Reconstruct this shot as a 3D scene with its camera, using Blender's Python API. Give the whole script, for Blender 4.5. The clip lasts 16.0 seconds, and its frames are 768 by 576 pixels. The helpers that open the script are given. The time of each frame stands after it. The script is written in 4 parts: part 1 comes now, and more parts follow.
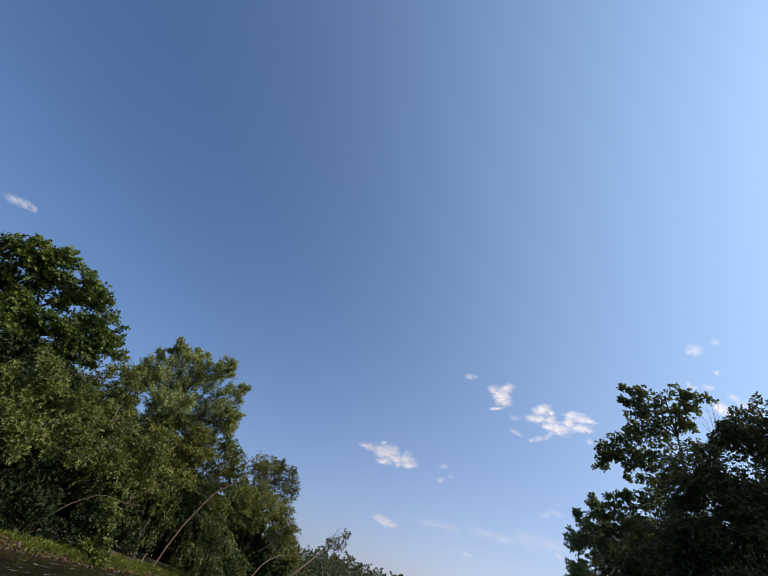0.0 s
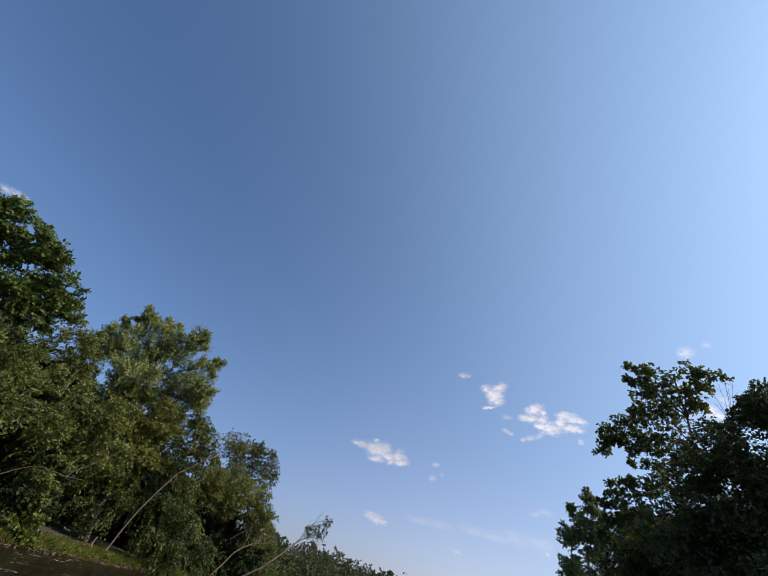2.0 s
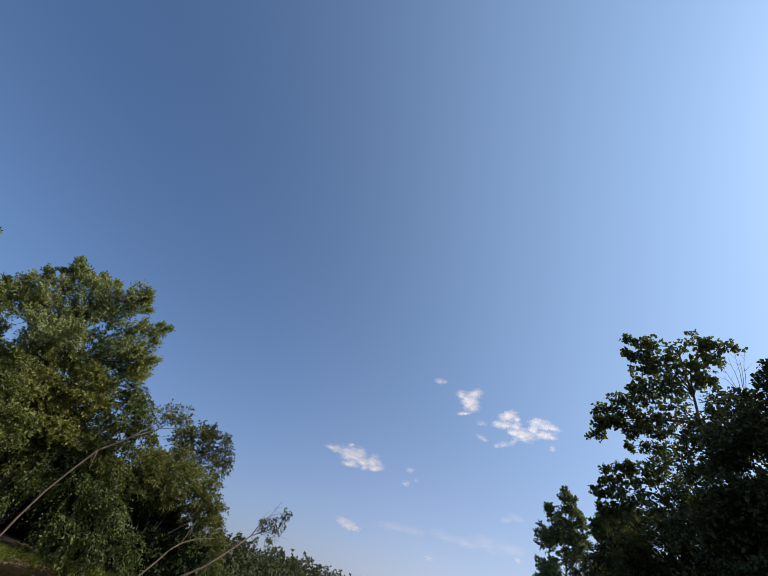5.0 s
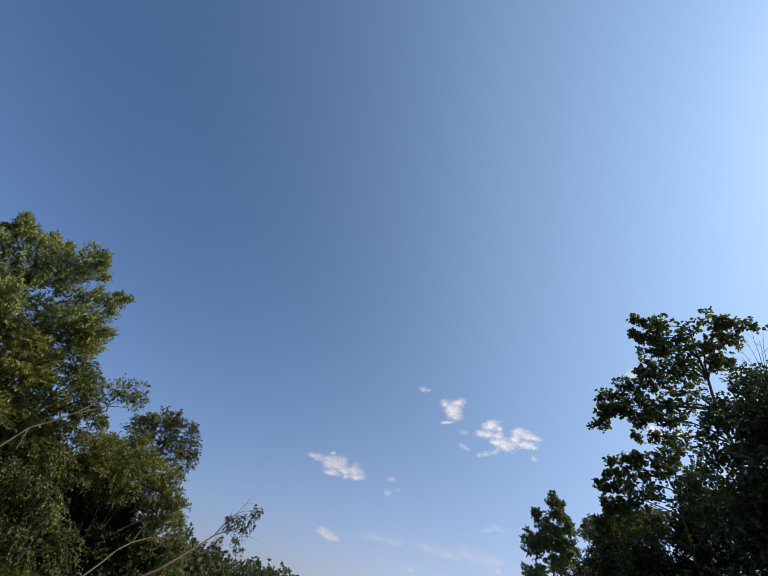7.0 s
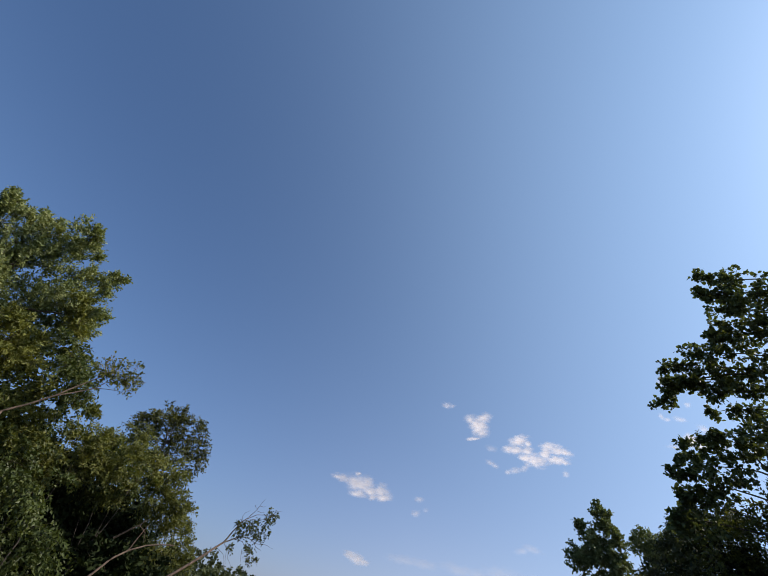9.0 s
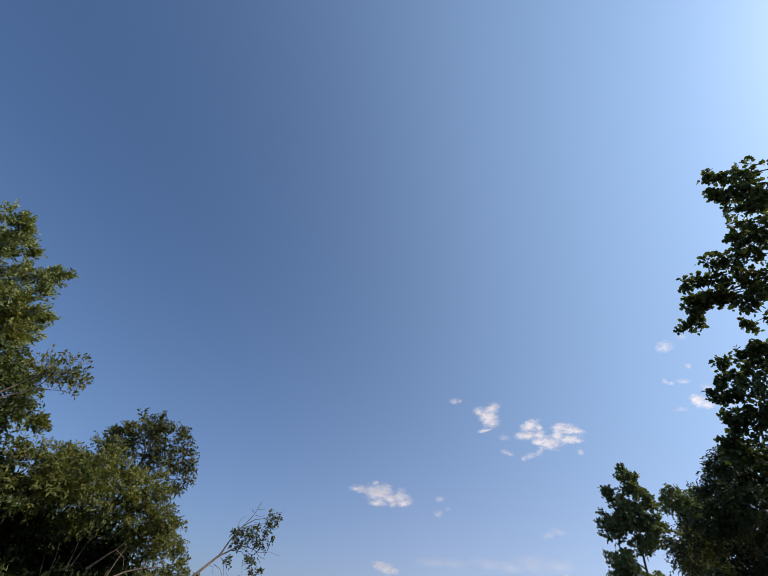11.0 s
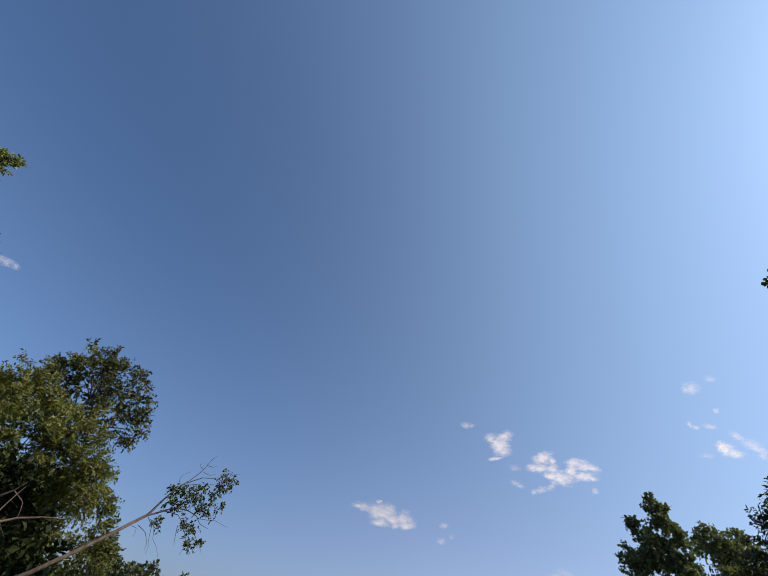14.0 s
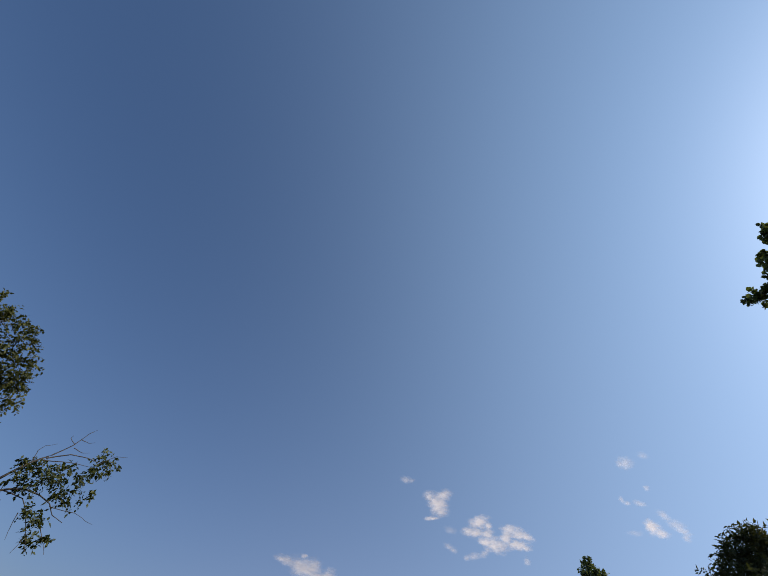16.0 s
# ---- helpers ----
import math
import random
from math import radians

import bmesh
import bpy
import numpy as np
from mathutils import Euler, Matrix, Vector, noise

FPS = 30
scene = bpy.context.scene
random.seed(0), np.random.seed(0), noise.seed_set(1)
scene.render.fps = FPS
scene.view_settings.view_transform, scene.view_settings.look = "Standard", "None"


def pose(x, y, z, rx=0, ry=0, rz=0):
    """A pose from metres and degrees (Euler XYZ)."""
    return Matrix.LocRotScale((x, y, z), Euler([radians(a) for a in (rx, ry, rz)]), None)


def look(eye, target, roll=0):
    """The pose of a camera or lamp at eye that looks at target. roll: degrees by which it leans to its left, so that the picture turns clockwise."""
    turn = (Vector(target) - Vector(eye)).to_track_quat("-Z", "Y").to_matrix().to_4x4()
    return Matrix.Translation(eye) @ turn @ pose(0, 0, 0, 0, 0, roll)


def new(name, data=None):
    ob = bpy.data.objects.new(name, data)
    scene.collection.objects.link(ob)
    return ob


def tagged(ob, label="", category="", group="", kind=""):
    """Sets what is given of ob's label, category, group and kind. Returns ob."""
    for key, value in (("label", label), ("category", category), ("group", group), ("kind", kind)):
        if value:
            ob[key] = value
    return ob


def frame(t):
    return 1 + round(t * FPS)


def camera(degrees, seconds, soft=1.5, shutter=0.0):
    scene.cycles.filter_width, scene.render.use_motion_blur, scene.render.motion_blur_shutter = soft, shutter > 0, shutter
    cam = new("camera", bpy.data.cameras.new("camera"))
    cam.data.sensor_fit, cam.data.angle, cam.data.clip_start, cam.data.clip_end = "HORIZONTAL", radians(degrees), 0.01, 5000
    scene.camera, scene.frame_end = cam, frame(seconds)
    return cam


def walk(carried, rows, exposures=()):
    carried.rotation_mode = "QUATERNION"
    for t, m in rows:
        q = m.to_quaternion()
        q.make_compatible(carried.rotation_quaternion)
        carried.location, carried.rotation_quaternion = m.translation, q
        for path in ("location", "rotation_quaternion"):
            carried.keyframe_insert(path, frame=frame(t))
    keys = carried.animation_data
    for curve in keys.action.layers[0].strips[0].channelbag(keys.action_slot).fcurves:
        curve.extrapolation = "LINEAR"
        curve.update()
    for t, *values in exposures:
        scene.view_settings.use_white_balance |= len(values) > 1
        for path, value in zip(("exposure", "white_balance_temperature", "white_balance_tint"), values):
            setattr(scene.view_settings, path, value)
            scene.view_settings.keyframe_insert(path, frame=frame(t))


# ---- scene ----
cam = camera(86.70, 16.0, soft=0.95)
# seconds, place in metres, Euler turn in degrees: a drift down the river, looking up
PATH = [
    (0.0, 0.000, -0.000, 0.900, 129.15, -13.50, 5.64),
    (0.5, 0.064, 0.630, 0.879, 128.61, -15.40, 6.32),
    (1.0, 0.096, 1.234, 0.910, 129.05, -14.31, 5.22),
    (1.5, 0.138, 1.823, 0.900, 129.34, -15.38, 6.54),
    (2.0, 0.164, 2.452, 0.895, 129.16, -13.85, 4.45),
    (2.5, 0.189, 3.023, 0.900, 129.02, -15.18, 3.71),
    (3.0, 0.223, 3.613, 0.885, 129.85, -14.73, 2.11),
    (3.5, 0.200, 4.177, 0.937, 129.92, -14.44, 1.73),
    (6.0, 0.161, 7.034, 0.945, 130.98, -12.77, 0.69),
    (6.5, 0.131, 7.638, 0.930, 131.28, -13.62, -0.75),
    (7.0, 0.079, 8.255, 0.929, 132.20, -12.87, -1.32),
    (7.5, 0.037, 8.922, 0.909, 131.96, -13.40, -1.04),
    (8.0, 0.009, 9.602, 0.877, 132.59, -13.61, 0.66),
    (8.5, -0.009, 10.298, 0.841, 133.77, -13.62, 1.53),
    (11.0, 0.043, 13.499, 0.812, 133.75, -6.06, 7.02),
    (11.5, 0.095, 14.132, 0.873, 137.00, -6.44, 7.91),
    (12.0, 0.116, 14.818, 0.814, 136.13, -4.76, 6.09),
    (12.5, 0.124, 15.515, 0.829, 136.53, -7.58, 6.78),
    (13.0, 0.155, 16.197, 0.857, 137.14, -8.10, 5.62),
    (13.5, 0.150, 16.876, 0.861, 137.31, -9.55, 4.12),
    (14.0, 0.182, 17.495, 0.873, 136.18, -11.16, 5.84),
    (14.5, 0.113, 18.125, 0.957, 137.17, -11.16, 5.45),
    (15.0, 0.099, 18.745, 0.996, 137.61, -12.85, 6.30),
    (15.5, 0.117, 19.307, 1.000, 141.35, -12.43, 1.48),
    (16.0, 0.211, 19.892, 0.839, 144.12, -11.77, -3.78),
]
walk(cam, [(t, pose(x, y, z, rx, ry, rz)) for t, x, y, z, rx, ry, rz in PATH],
     exposures=[(0.0, 0.09), (3.0, 0.04), (7.0, -0.02), (11.0, -0.04), (12.0, -0.12), (12.5, -0.06), (13.0, -0.06), (13.5, -0.24), (14.0, -0.07), (14.5, -0.09), (15.0, 0.0), (15.5, -0.17), (16.0, -0.36)])

# ---- sky, sun and exposure ----
SUN_AZ, SUN_EL = 86.0, 40.0
sun_way = Vector((math.sin(radians(SUN_AZ)) * math.cos(radians(SUN_EL)), math.cos(radians(SUN_AZ)) * math.cos(radians(SUN_EL)), math.sin(radians(SUN_EL))))
world = bpy.data.worlds.new("sky")
scene.world = world
world.use_nodes = True
wn, wl = world.node_tree.nodes, world.node_tree.links
sky = wn.new("ShaderNodeTexSky")
sky.sky_type = "NISHITA"
sky.sun_disc = False
sky.sun_elevation, sky.sun_rotation = radians(SUN_EL), radians(SUN_AZ)
sky.altitude, sky.air_density, sky.dust_density, sky.ozone_density = 100.0, 1.2, 2.0, 3.0


def sky_math(op, a, b=None, c=None, vector=False):
    node = wn.new("ShaderNodeVectorMath" if vector else "ShaderNodeMath")
    node.operation = op
    for k, value in enumerate((a, b, c)):
        if hasattr(value, "is_linked"):
            wl.new(value, node.inputs[k])
        elif value is not None:
            node.inputs[k].default_value = value
    return node.outputs["Value"] if vector and op == "DOT_PRODUCT" else node.outputs[0]


# summer haze: paler towards the sun and just above the horizon
way = wn.new("ShaderNodeTexCoord").outputs["Generated"]
near_sun = sky_math("MAXIMUM", sky_math("MULTIPLY_ADD", sky_math("DOT_PRODUCT", way, tuple(sun_way), vector=True), 0.77, 0.23), 0.0)
side = sky_math("MINIMUM", sky_math("MULTIPLY", near_sun, 2.8), 1.0)
split = wn.new("ShaderNodeSeparateXYZ")
wl.new(way, split.inputs[0])
low = sky_math("EXPONENT", sky_math("MULTIPLY", sky_math("MAXIMUM", split.outputs["Z"], 0.0), -6.67))
overhead = sky_math("MULTIPLY", near_sun, split.outputs["Z"])
wide_glow, tight_glow = sky_math("POWER", near_sun, 2.0), sky_math("POWER", near_sun, 5.0)
rim_glow = sky_math("POWER", near_sun, 14.0)
blue = sky_math("MULTIPLY", sky.outputs["Color"], (0.93, 1.075, 1.265), vector=True)
glow = wn.new("ShaderNodeCombineXYZ")
haze = ((3.4, -0.5, -1.15, 3.2, -0.16, -1.9), (4.05, 0.2, -1.2, 2.7, -0.95, -1.7), (4.15, 1.0, -0.9, 2.9, 0.0, -0.9))
for k, (wide, tight, high, lit, far, rim) in enumerate(haze):
    total = sky_math("MULTIPLY", wide_glow, wide)
    for amount, share in ((tight_glow, tight), (overhead, high), (sky_math("MULTIPLY", low, side), lit), (low, far), (rim_glow, rim)):
        total = sky_math("MULTIPLY_ADD", amount, share, total)
    wl.new(total, glow.inputs[k])
wl.new(sky_math("ADD", blue, glow.outputs[0], vector=True), wn["Background"].inputs["Color"])
wn["Background"].inputs["Strength"].default_value = 0.1
sun = new("sun", bpy.data.lights.new("sun", "SUN"))
sun.data.energy, sun.data.angle, sun.data.color = 4.2, radians(0.5), (1.0, 0.9, 0.76)
sun.matrix_world = look(sun_way * 50, (0, 0, 0))


# ---- materials ----
def material(name):
    m = bpy.data.materials.new(name)
    m.use_nodes = True
    m.node_tree.nodes.clear()
    out = m.node_tree.nodes.new("ShaderNodeOutputMaterial")
    return m, m.node_tree.nodes, m.node_tree.links, out


def ramp(nodes, stops):
    r = nodes.new("ShaderNodeValToRGB")
    while len(r.color_ramp.elements) < len(stops):
        r.color_ramp.elements.new(0.5)
    for e, (p, c) in zip(r.color_ramp.elements, stops):
        e.position = p
        e.color = (*c, 1) if len(c) == 3 else c
    return r


def leaf_material(name, dark, mid, light, gloss=0.42, through_light=0.35, shine=0.28):
    """Leaf blades: each blade its own shade, patches of older and younger growth, light shining through."""
    m, n, l, out = material(name)
    geo, obj = n.new("ShaderNodeNewGeometry"), n.new("ShaderNodeTexCoord")
    patch = n.new("ShaderNodeTexNoise")
    patch.inputs["Scale"].default_value, patch.inputs["Detail"].default_value = 0.55, 3.0
    l.new(obj.outputs["Object"], patch.inputs["Vector"])
    mix = n.new("ShaderNodeMath")
    mix.operation = "MULTIPLY_ADD"
    mix.inputs[1].default_value = 0.55
    l.new(geo.outputs["Random Per Island"], mix.inputs[0])
    half = n.new("ShaderNodeMath")
    half.operation = "MULTIPLY_ADD"
    half.inputs[1].default_value, half.inputs[2].default_value = 1.1, -0.33
    l.new(patch.outputs["Fac"], half.inputs[0])
    l.new(half.outputs[0], mix.inputs[2])
    r = ramp(n, [(0.0, dark), (0.45, mid), (0.9, light), (1.0, tuple(min(1, 1.25 * c) for c in light))])
    l.new(mix.outputs[0], r.inputs["Fac"])
    p = n.new("ShaderNodeBsdfPrincipled")
    p.inputs["Roughness"].default_value = gloss
    p.inputs["Specular IOR Level"].default_value = shine
    l.new(r.outputs["Color"], p.inputs["Base Color"])
    tr = n.new("ShaderNodeBsdfTranslucent")
    warm = n.new("ShaderNodeMix")
    warm.data_type, warm.blend_type = "RGBA", "MULTIPLY"
    warm.inputs["Factor"].default_value = 1.0
    warm.inputs["B"].default_value = (1.25, 1.2, 0.55, 1)
    l.new(r.outputs["Color"], warm.inputs["A"])
    l.new(warm.outputs["Result"], tr.inputs["Color"])
    s = n.new("ShaderNodeMixShader")
    s.inputs["Fac"].default_value = through_light
    l.new(p.outputs[0], s.inputs[1])
    l.new(tr.outputs[0], s.inputs[2])
    l.new(s.outputs[0], out.inputs["Surface"])
    return m


def bark_material(name, dark, light, scale=9.0):
    m, n, l, out = material(name)
    tc = n.new("ShaderNodeTexCoord")
    stretch = n.new("ShaderNodeMapping")
    stretch.inputs["Scale"].default_value = (1, 1, 0.25)
    l.new(tc.outputs["Object"], stretch.inputs["Vector"])
    a, b = n.new("ShaderNodeTexNoise"), n.new("ShaderNodeTexNoise")
    a.inputs["Scale"].default_value, a.inputs["Detail"].default_value = scale, 8.0
    b.inputs["Scale"].default_value, b.inputs["Detail"].default_value = 1.3, 3.0
    l.new(stretch.outputs[0], a.inputs["Vector"])
    l.new(tc.outputs["Object"], b.inputs["Vector"])
    add = n.new("ShaderNodeMath")
    add.operation = "MULTIPLY_ADD"
    add.inputs[1].default_value = 0.5
    l.new(b.outputs["Fac"], add.inputs[0])
    l.new(a.outputs["Fac"], add.inputs[2])
    r = ramp(n, [(0.45, dark), (0.95, light)])
    l.new(add.outputs[0], r.inputs["Fac"])
    p = n.new("ShaderNodeBsdfPrincipled")
    p.inputs["Roughness"].default_value = 0.85
    l.new(r.outputs["Color"], p.inputs["Base Color"])
    bump = n.new("ShaderNodeBump")
    bump.inputs["Strength"].default_value, bump.inputs["Distance"].default_value = 0.6, 0.02
    l.new(a.outputs["Fac"], bump.inputs["Height"])
    l.new(bump.outputs[0], p.inputs["Normal"])
    l.new(p.outputs[0], out.inputs["Surface"])
    return m


def soil_material():
    m, n, l, out = material("bank_soil")
    tc = n.new("ShaderNodeTexCoord")
    a, b = n.new("ShaderNodeTexNoise"), n.new("ShaderNodeTexNoise")
    a.inputs["Scale"].default_value, a.inputs["Detail"].default_value = 14.0, 8.0
    b.inputs["Scale"].default_value, b.inputs["Detail"].default_value = 0.8, 4.0
    l.new(tc.outputs["Object"], a.inputs["Vector"])
    l.new(tc.outputs["Object"], b.inputs["Vector"])
    ra = ramp(n, [(0.3, (0.025, 0.016, 0.01)), (0.55, (0.06, 0.037, 0.022)), (0.75, (0.13, 0.085, 0.05))])
    rb = ramp(n, [(0.4, (0.025, 0.028, 0.012)), (0.6, (0.06, 0.042, 0.025))])
    l.new(a.outputs["Fac"], ra.inputs["Fac"])
    l.new(b.outputs["Fac"], rb.inputs["Fac"])
    mix = n.new("ShaderNodeMix")
    mix.data_type = "RGBA"
    mix.inputs["Factor"].default_value = 0.4
    l.new(ra.outputs["Color"], mix.inputs["A"])
    l.new(rb.outputs["Color"], mix.inputs["B"])
    p = n.new("ShaderNodeBsdfPrincipled")
    p.inputs["Roughness"].default_value = 0.9
    l.new(mix.outputs["Result"], p.inputs["Base Color"])
    bump = n.new("ShaderNodeBump")
    bump.inputs["Strength"].default_value, bump.inputs["Distance"].default_value = 0.8, 0.04
    l.new(a.outputs["Fac"], bump.inputs["Height"])
    l.new(bump.outputs[0], p.inputs["Normal"])
    l.new(p.outputs[0], out.inputs["Surface"])
    return m


def water_material():
    m, n, l, out = material("river_water")
    tc = n.new("ShaderNodeTexCoord")
    flow = n.new("ShaderNodeMapping")
    flow.inputs["Scale"].default_value = (1.0, 0.45, 1.0)
    l.new(tc.outputs["Object"], flow.inputs["Vector"])
    a, b, c = (n.new("ShaderNodeTexNoise") for _ in range(3))
    for node, scale, detail in ((a, 2.2, 5.0), (b, 11.0, 4.0), (c, 5.5, 6.0)):
        node.inputs["Scale"].default_value, node.inputs["Detail"].default_value = scale, detail
        l.new(flow.outputs[0], node.inputs["Vector"])
    c.inputs["Distortion"].default_value = 0.8
    p = n.new("ShaderNodeBsdfPrincipled")
    p.inputs["Roughness"].default_value = 0.22
    p.inputs["IOR"].default_value = 1.33
    p.inputs["Specular IOR Level"].default_value = 0.2
    # white noise flecks in the base colour stand in for glints and broken water
    glint_foam = ramp(n, [(0.0, (0.014, 0.008, 0.006)), (0.64, (0.012, 0.007, 0.005)), (0.7, (0.4, 0.38, 0.36))])
    l.new(c.outputs["Fac"], glint_foam.inputs["Fac"])
    l.new(glint_foam.outputs["Color"], p.inputs["Base Color"])
    b1, b2 = n.new("ShaderNodeBump"), n.new("ShaderNodeBump")
    b1.inputs["Strength"].default_value, b1.inputs["Distance"].default_value = 0.3, 0.03
    b2.inputs["Strength"].default_value, b2.inputs["Distance"].default_value = 0.4, 0.02
    l.new(a.outputs["Fac"], b1.inputs["Height"])
    l.new(b.outputs["Fac"], b2.inputs["Height"])
    l.new(b1.outputs[0], b2.inputs["Normal"])
    l.new(b2.outputs[0], p.inputs["Normal"])
    l.new(p.outputs[0], out.inputs["Surface"])
    return m


def stone_material():
    m, n, l, out = material("river_stone")
    info, tc, a = n.new("ShaderNodeNewGeometry"), n.new("ShaderNodeTexCoord"), n.new("ShaderNodeTexNoise")
    a.inputs["Scale"].default_value, a.inputs["Detail"].default_value = 12.0, 6.0
    l.new(tc.outputs["Object"], a.inputs["Vector"])
    mix = n.new("ShaderNodeMath")
    mix.operation = "MULTIPLY_ADD"
    mix.inputs[1].default_value = 0.5
    l.new(info.outputs["Random Per Island"], mix.inputs[0])
    l.new(a.outputs["Fac"], mix.inputs[2])
    r = ramp(n, [(0.35, (0.03, 0.018, 0.011)), (0.75, (0.07, 0.042, 0.026)), (1.0, (0.13, 0.09, 0.06))])
    l.new(mix.outputs[0], r.inputs["Fac"])
    p = n.new("ShaderNodeBsdfPrincipled")
    p.inputs["Roughness"].default_value = 0.7
    l.new(r.outputs["Color"], p.inputs["Base Color"])
    l.new(p.outputs[0], out.inputs["Surface"])
    return m


def cloud_material(name, start, full, cover):
    """Vapour that thins out softly towards its frayed rim; added emission stands in for sunlight scattering in it from
    side to side.
    """
    m, n, l, out = material(name)
    body, tc = n.new("ShaderNodeAttribute"), n.new("ShaderNodeTexCoord")
    body.attribute_name = "thickness"
    drawn = n.new("ShaderNodeMapping")
    drawn.inputs["Scale"].default_value = (0.5, 1.0, 1.4)
    l.new(tc.outputs["Object"], drawn.inputs["Vector"])
    a, b = n.new("ShaderNodeTexNoise"), n.new("ShaderNodeTexNoise")
    for node, scale in ((a, 0.06), (b, 0.022)):
        node.inputs["Scale"].default_value, node.inputs["Detail"].default_value = scale, 4.0
        l.new(drawn.outputs[0], node.inputs["Vector"])
    rag = n.new("ShaderNodeMath")
    rag.operation = "MULTIPLY_ADD"
    rag.inputs[1].default_value = 0.16
    l.new(a.outputs["Fac"], rag.inputs[0])
    l.new(body.outputs["Fac"], rag.inputs[2])
    r = ramp(n, [(start, (0, 0, 0)), (full, (cover,) * 3)])
    r.color_ramp.interpolation = "EASE"
    l.new(rag.outputs[0], r.inputs["Fac"])
    tint = ramp(n, [(0.35, (0.64, 0.6, 0.6)), (0.6, (0.8, 0.735, 0.71))])
    l.new(b.outputs["Fac"], tint.inputs["Fac"])
    d, tl, cl, both, s = (n.new(k) for k in ("ShaderNodeBsdfDiffuse", "ShaderNodeBsdfTranslucent", "ShaderNodeBsdfTransparent", "ShaderNodeMixShader", "ShaderNodeMixShader"))
    l.new(tint.outputs["Color"], d.inputs["Color"])
    l.new(tint.outputs["Color"], tl.inputs["Color"])
    both.inputs["Fac"].default_value = 0.5
    l.new(d.outputs[0], both.inputs[1])
    l.new(tl.outputs[0], both.inputs[2])
    l.new(r.outputs["Color"], s.inputs["Fac"])
    l.new(cl.outputs[0], s.inputs[1])
    # emission brightens the cloud in place of sunlight scattered inside it
    glow, lit = n.new("ShaderNodeEmission"), n.new("ShaderNodeAddShader")
    l.new(tint.outputs["Color"], glow.inputs["Color"])
    glow.inputs["Strength"].default_value = 0.59
    l.new(both.outputs[0], lit.inputs[0])
    l.new(glow.outputs[0], lit.inputs[1])
    l.new(lit.outputs[0], s.inputs[2])
    l.new(s.outputs[0], out.inputs["Surface"])
    return m


MAPLE = leaf_material("maple_leaf", (0.0338, 0.0546, 0.0117), (0.078, 0.112, 0.0234), (0.163, 0.202, 0.0455), 0.5, 0.3)
POPLAR = leaf_material("poplar_leaf", (0.0815, 0.101, 0.0358), (0.179, 0.209, 0.0756), (0.342, 0.36, 0.151), 0.45, 0.3)
ELDER = leaf_material("box_elder_leaf", (0.0359, 0.0458, 0.0116), (0.0991, 0.117, 0.026), (0.199, 0.212, 0.0578), 0.5)
OLIVE = leaf_material("olive_elder_leaf", (0.0562, 0.0625, 0.015), (0.149, 0.159, 0.0375), (0.27, 0.273, 0.075), 0.5)
VINE = leaf_material("vine_leaf", (0.0252, 0.0353, 0.00968), (0.063, 0.0824, 0.0213), (0.126, 0.151, 0.0435), 0.45)
WILLOW = leaf_material("willow_leaf", (0.045, 0.054, 0.0145), (0.128, 0.138, 0.034), (0.25, 0.245, 0.066), 0.5)
LOCUST = leaf_material("locust_leaf", (0.0343, 0.0454, 0.0121), (0.0808, 0.095, 0.0242), (0.157, 0.162, 0.0424), 0.5)
DUSKGREEN = leaf_material("dusky_locust_leaf", (0.034, 0.040, 0.012), (0.078, 0.084, 0.023), (0.15, 0.148, 0.04), 0.5, 0.25, 0.2)
SYCAMORE = leaf_material("sycamore_leaf", (0.045, 0.062, 0.026), (0.1, 0.127, 0.046), (0.18, 0.21, 0.08), 0.5, 0.3, 0.3)
# leaf colour cut to near-black, standing in for shade under the canopy
SHADE = leaf_material("shade_toned_leaf", (0.011, 0.017, 0.008), (0.021, 0.031, 0.011), (0.04, 0.054, 0.017), 0.6, 0.12, 0.1)
DUSKY = leaf_material("hackberry_leaf", (0.0316, 0.0417, 0.0158), (0.069, 0.082, 0.0274), (0.122, 0.129, 0.0431), 0.5, 0.2, 0.25)
CYPRESS = leaf_material("cypress_needle", (0.026, 0.034, 0.012), (0.06, 0.068, 0.024), (0.11, 0.11, 0.038), 0.5, 0.25)
YELLOW = leaf_material("yellowing_leaf", (0.065, 0.08, 0.016), (0.13, 0.15, 0.034), (0.21, 0.22, 0.06))
BACKLIT = leaf_material("backlit_poplar_leaf", (0.0621, 0.0829, 0.0316), (0.133, 0.166, 0.0677), (0.249, 0.281, 0.136), 0.5, 0.28, 0.25)
RUST = leaf_material("dead_leaf", (0.05, 0.025, 0.014), (0.12, 0.06, 0.034), (0.22, 0.13, 0.075), 0.7, 0.1)
HERB = leaf_material("herb_leaf", (0.0415, 0.0539, 0.00997), (0.0998, 0.121, 0.0207), (0.182, 0.199, 0.0415), 0.45)
GRASS = leaf_material("grass_blade", (0.0432, 0.056, 0.011), (0.119, 0.142, 0.0221), (0.216, 0.232, 0.046), 0.5, 0.3)
FARLEAF = leaf_material("far_leaf", (0.026, 0.036, 0.013), (0.052, 0.064, 0.022), (0.092, 0.1, 0.034), 0.6, 0.2)
BARK = bark_material("grey_brown_bark", (0.045, 0.035, 0.027), (0.15, 0.12, 0.09))
# darker bark for the stems of thickets, herbs and saplings
DARK = bark_material("dark_bark", (0.02, 0.016, 0.013), (0.07, 0.055, 0.042))
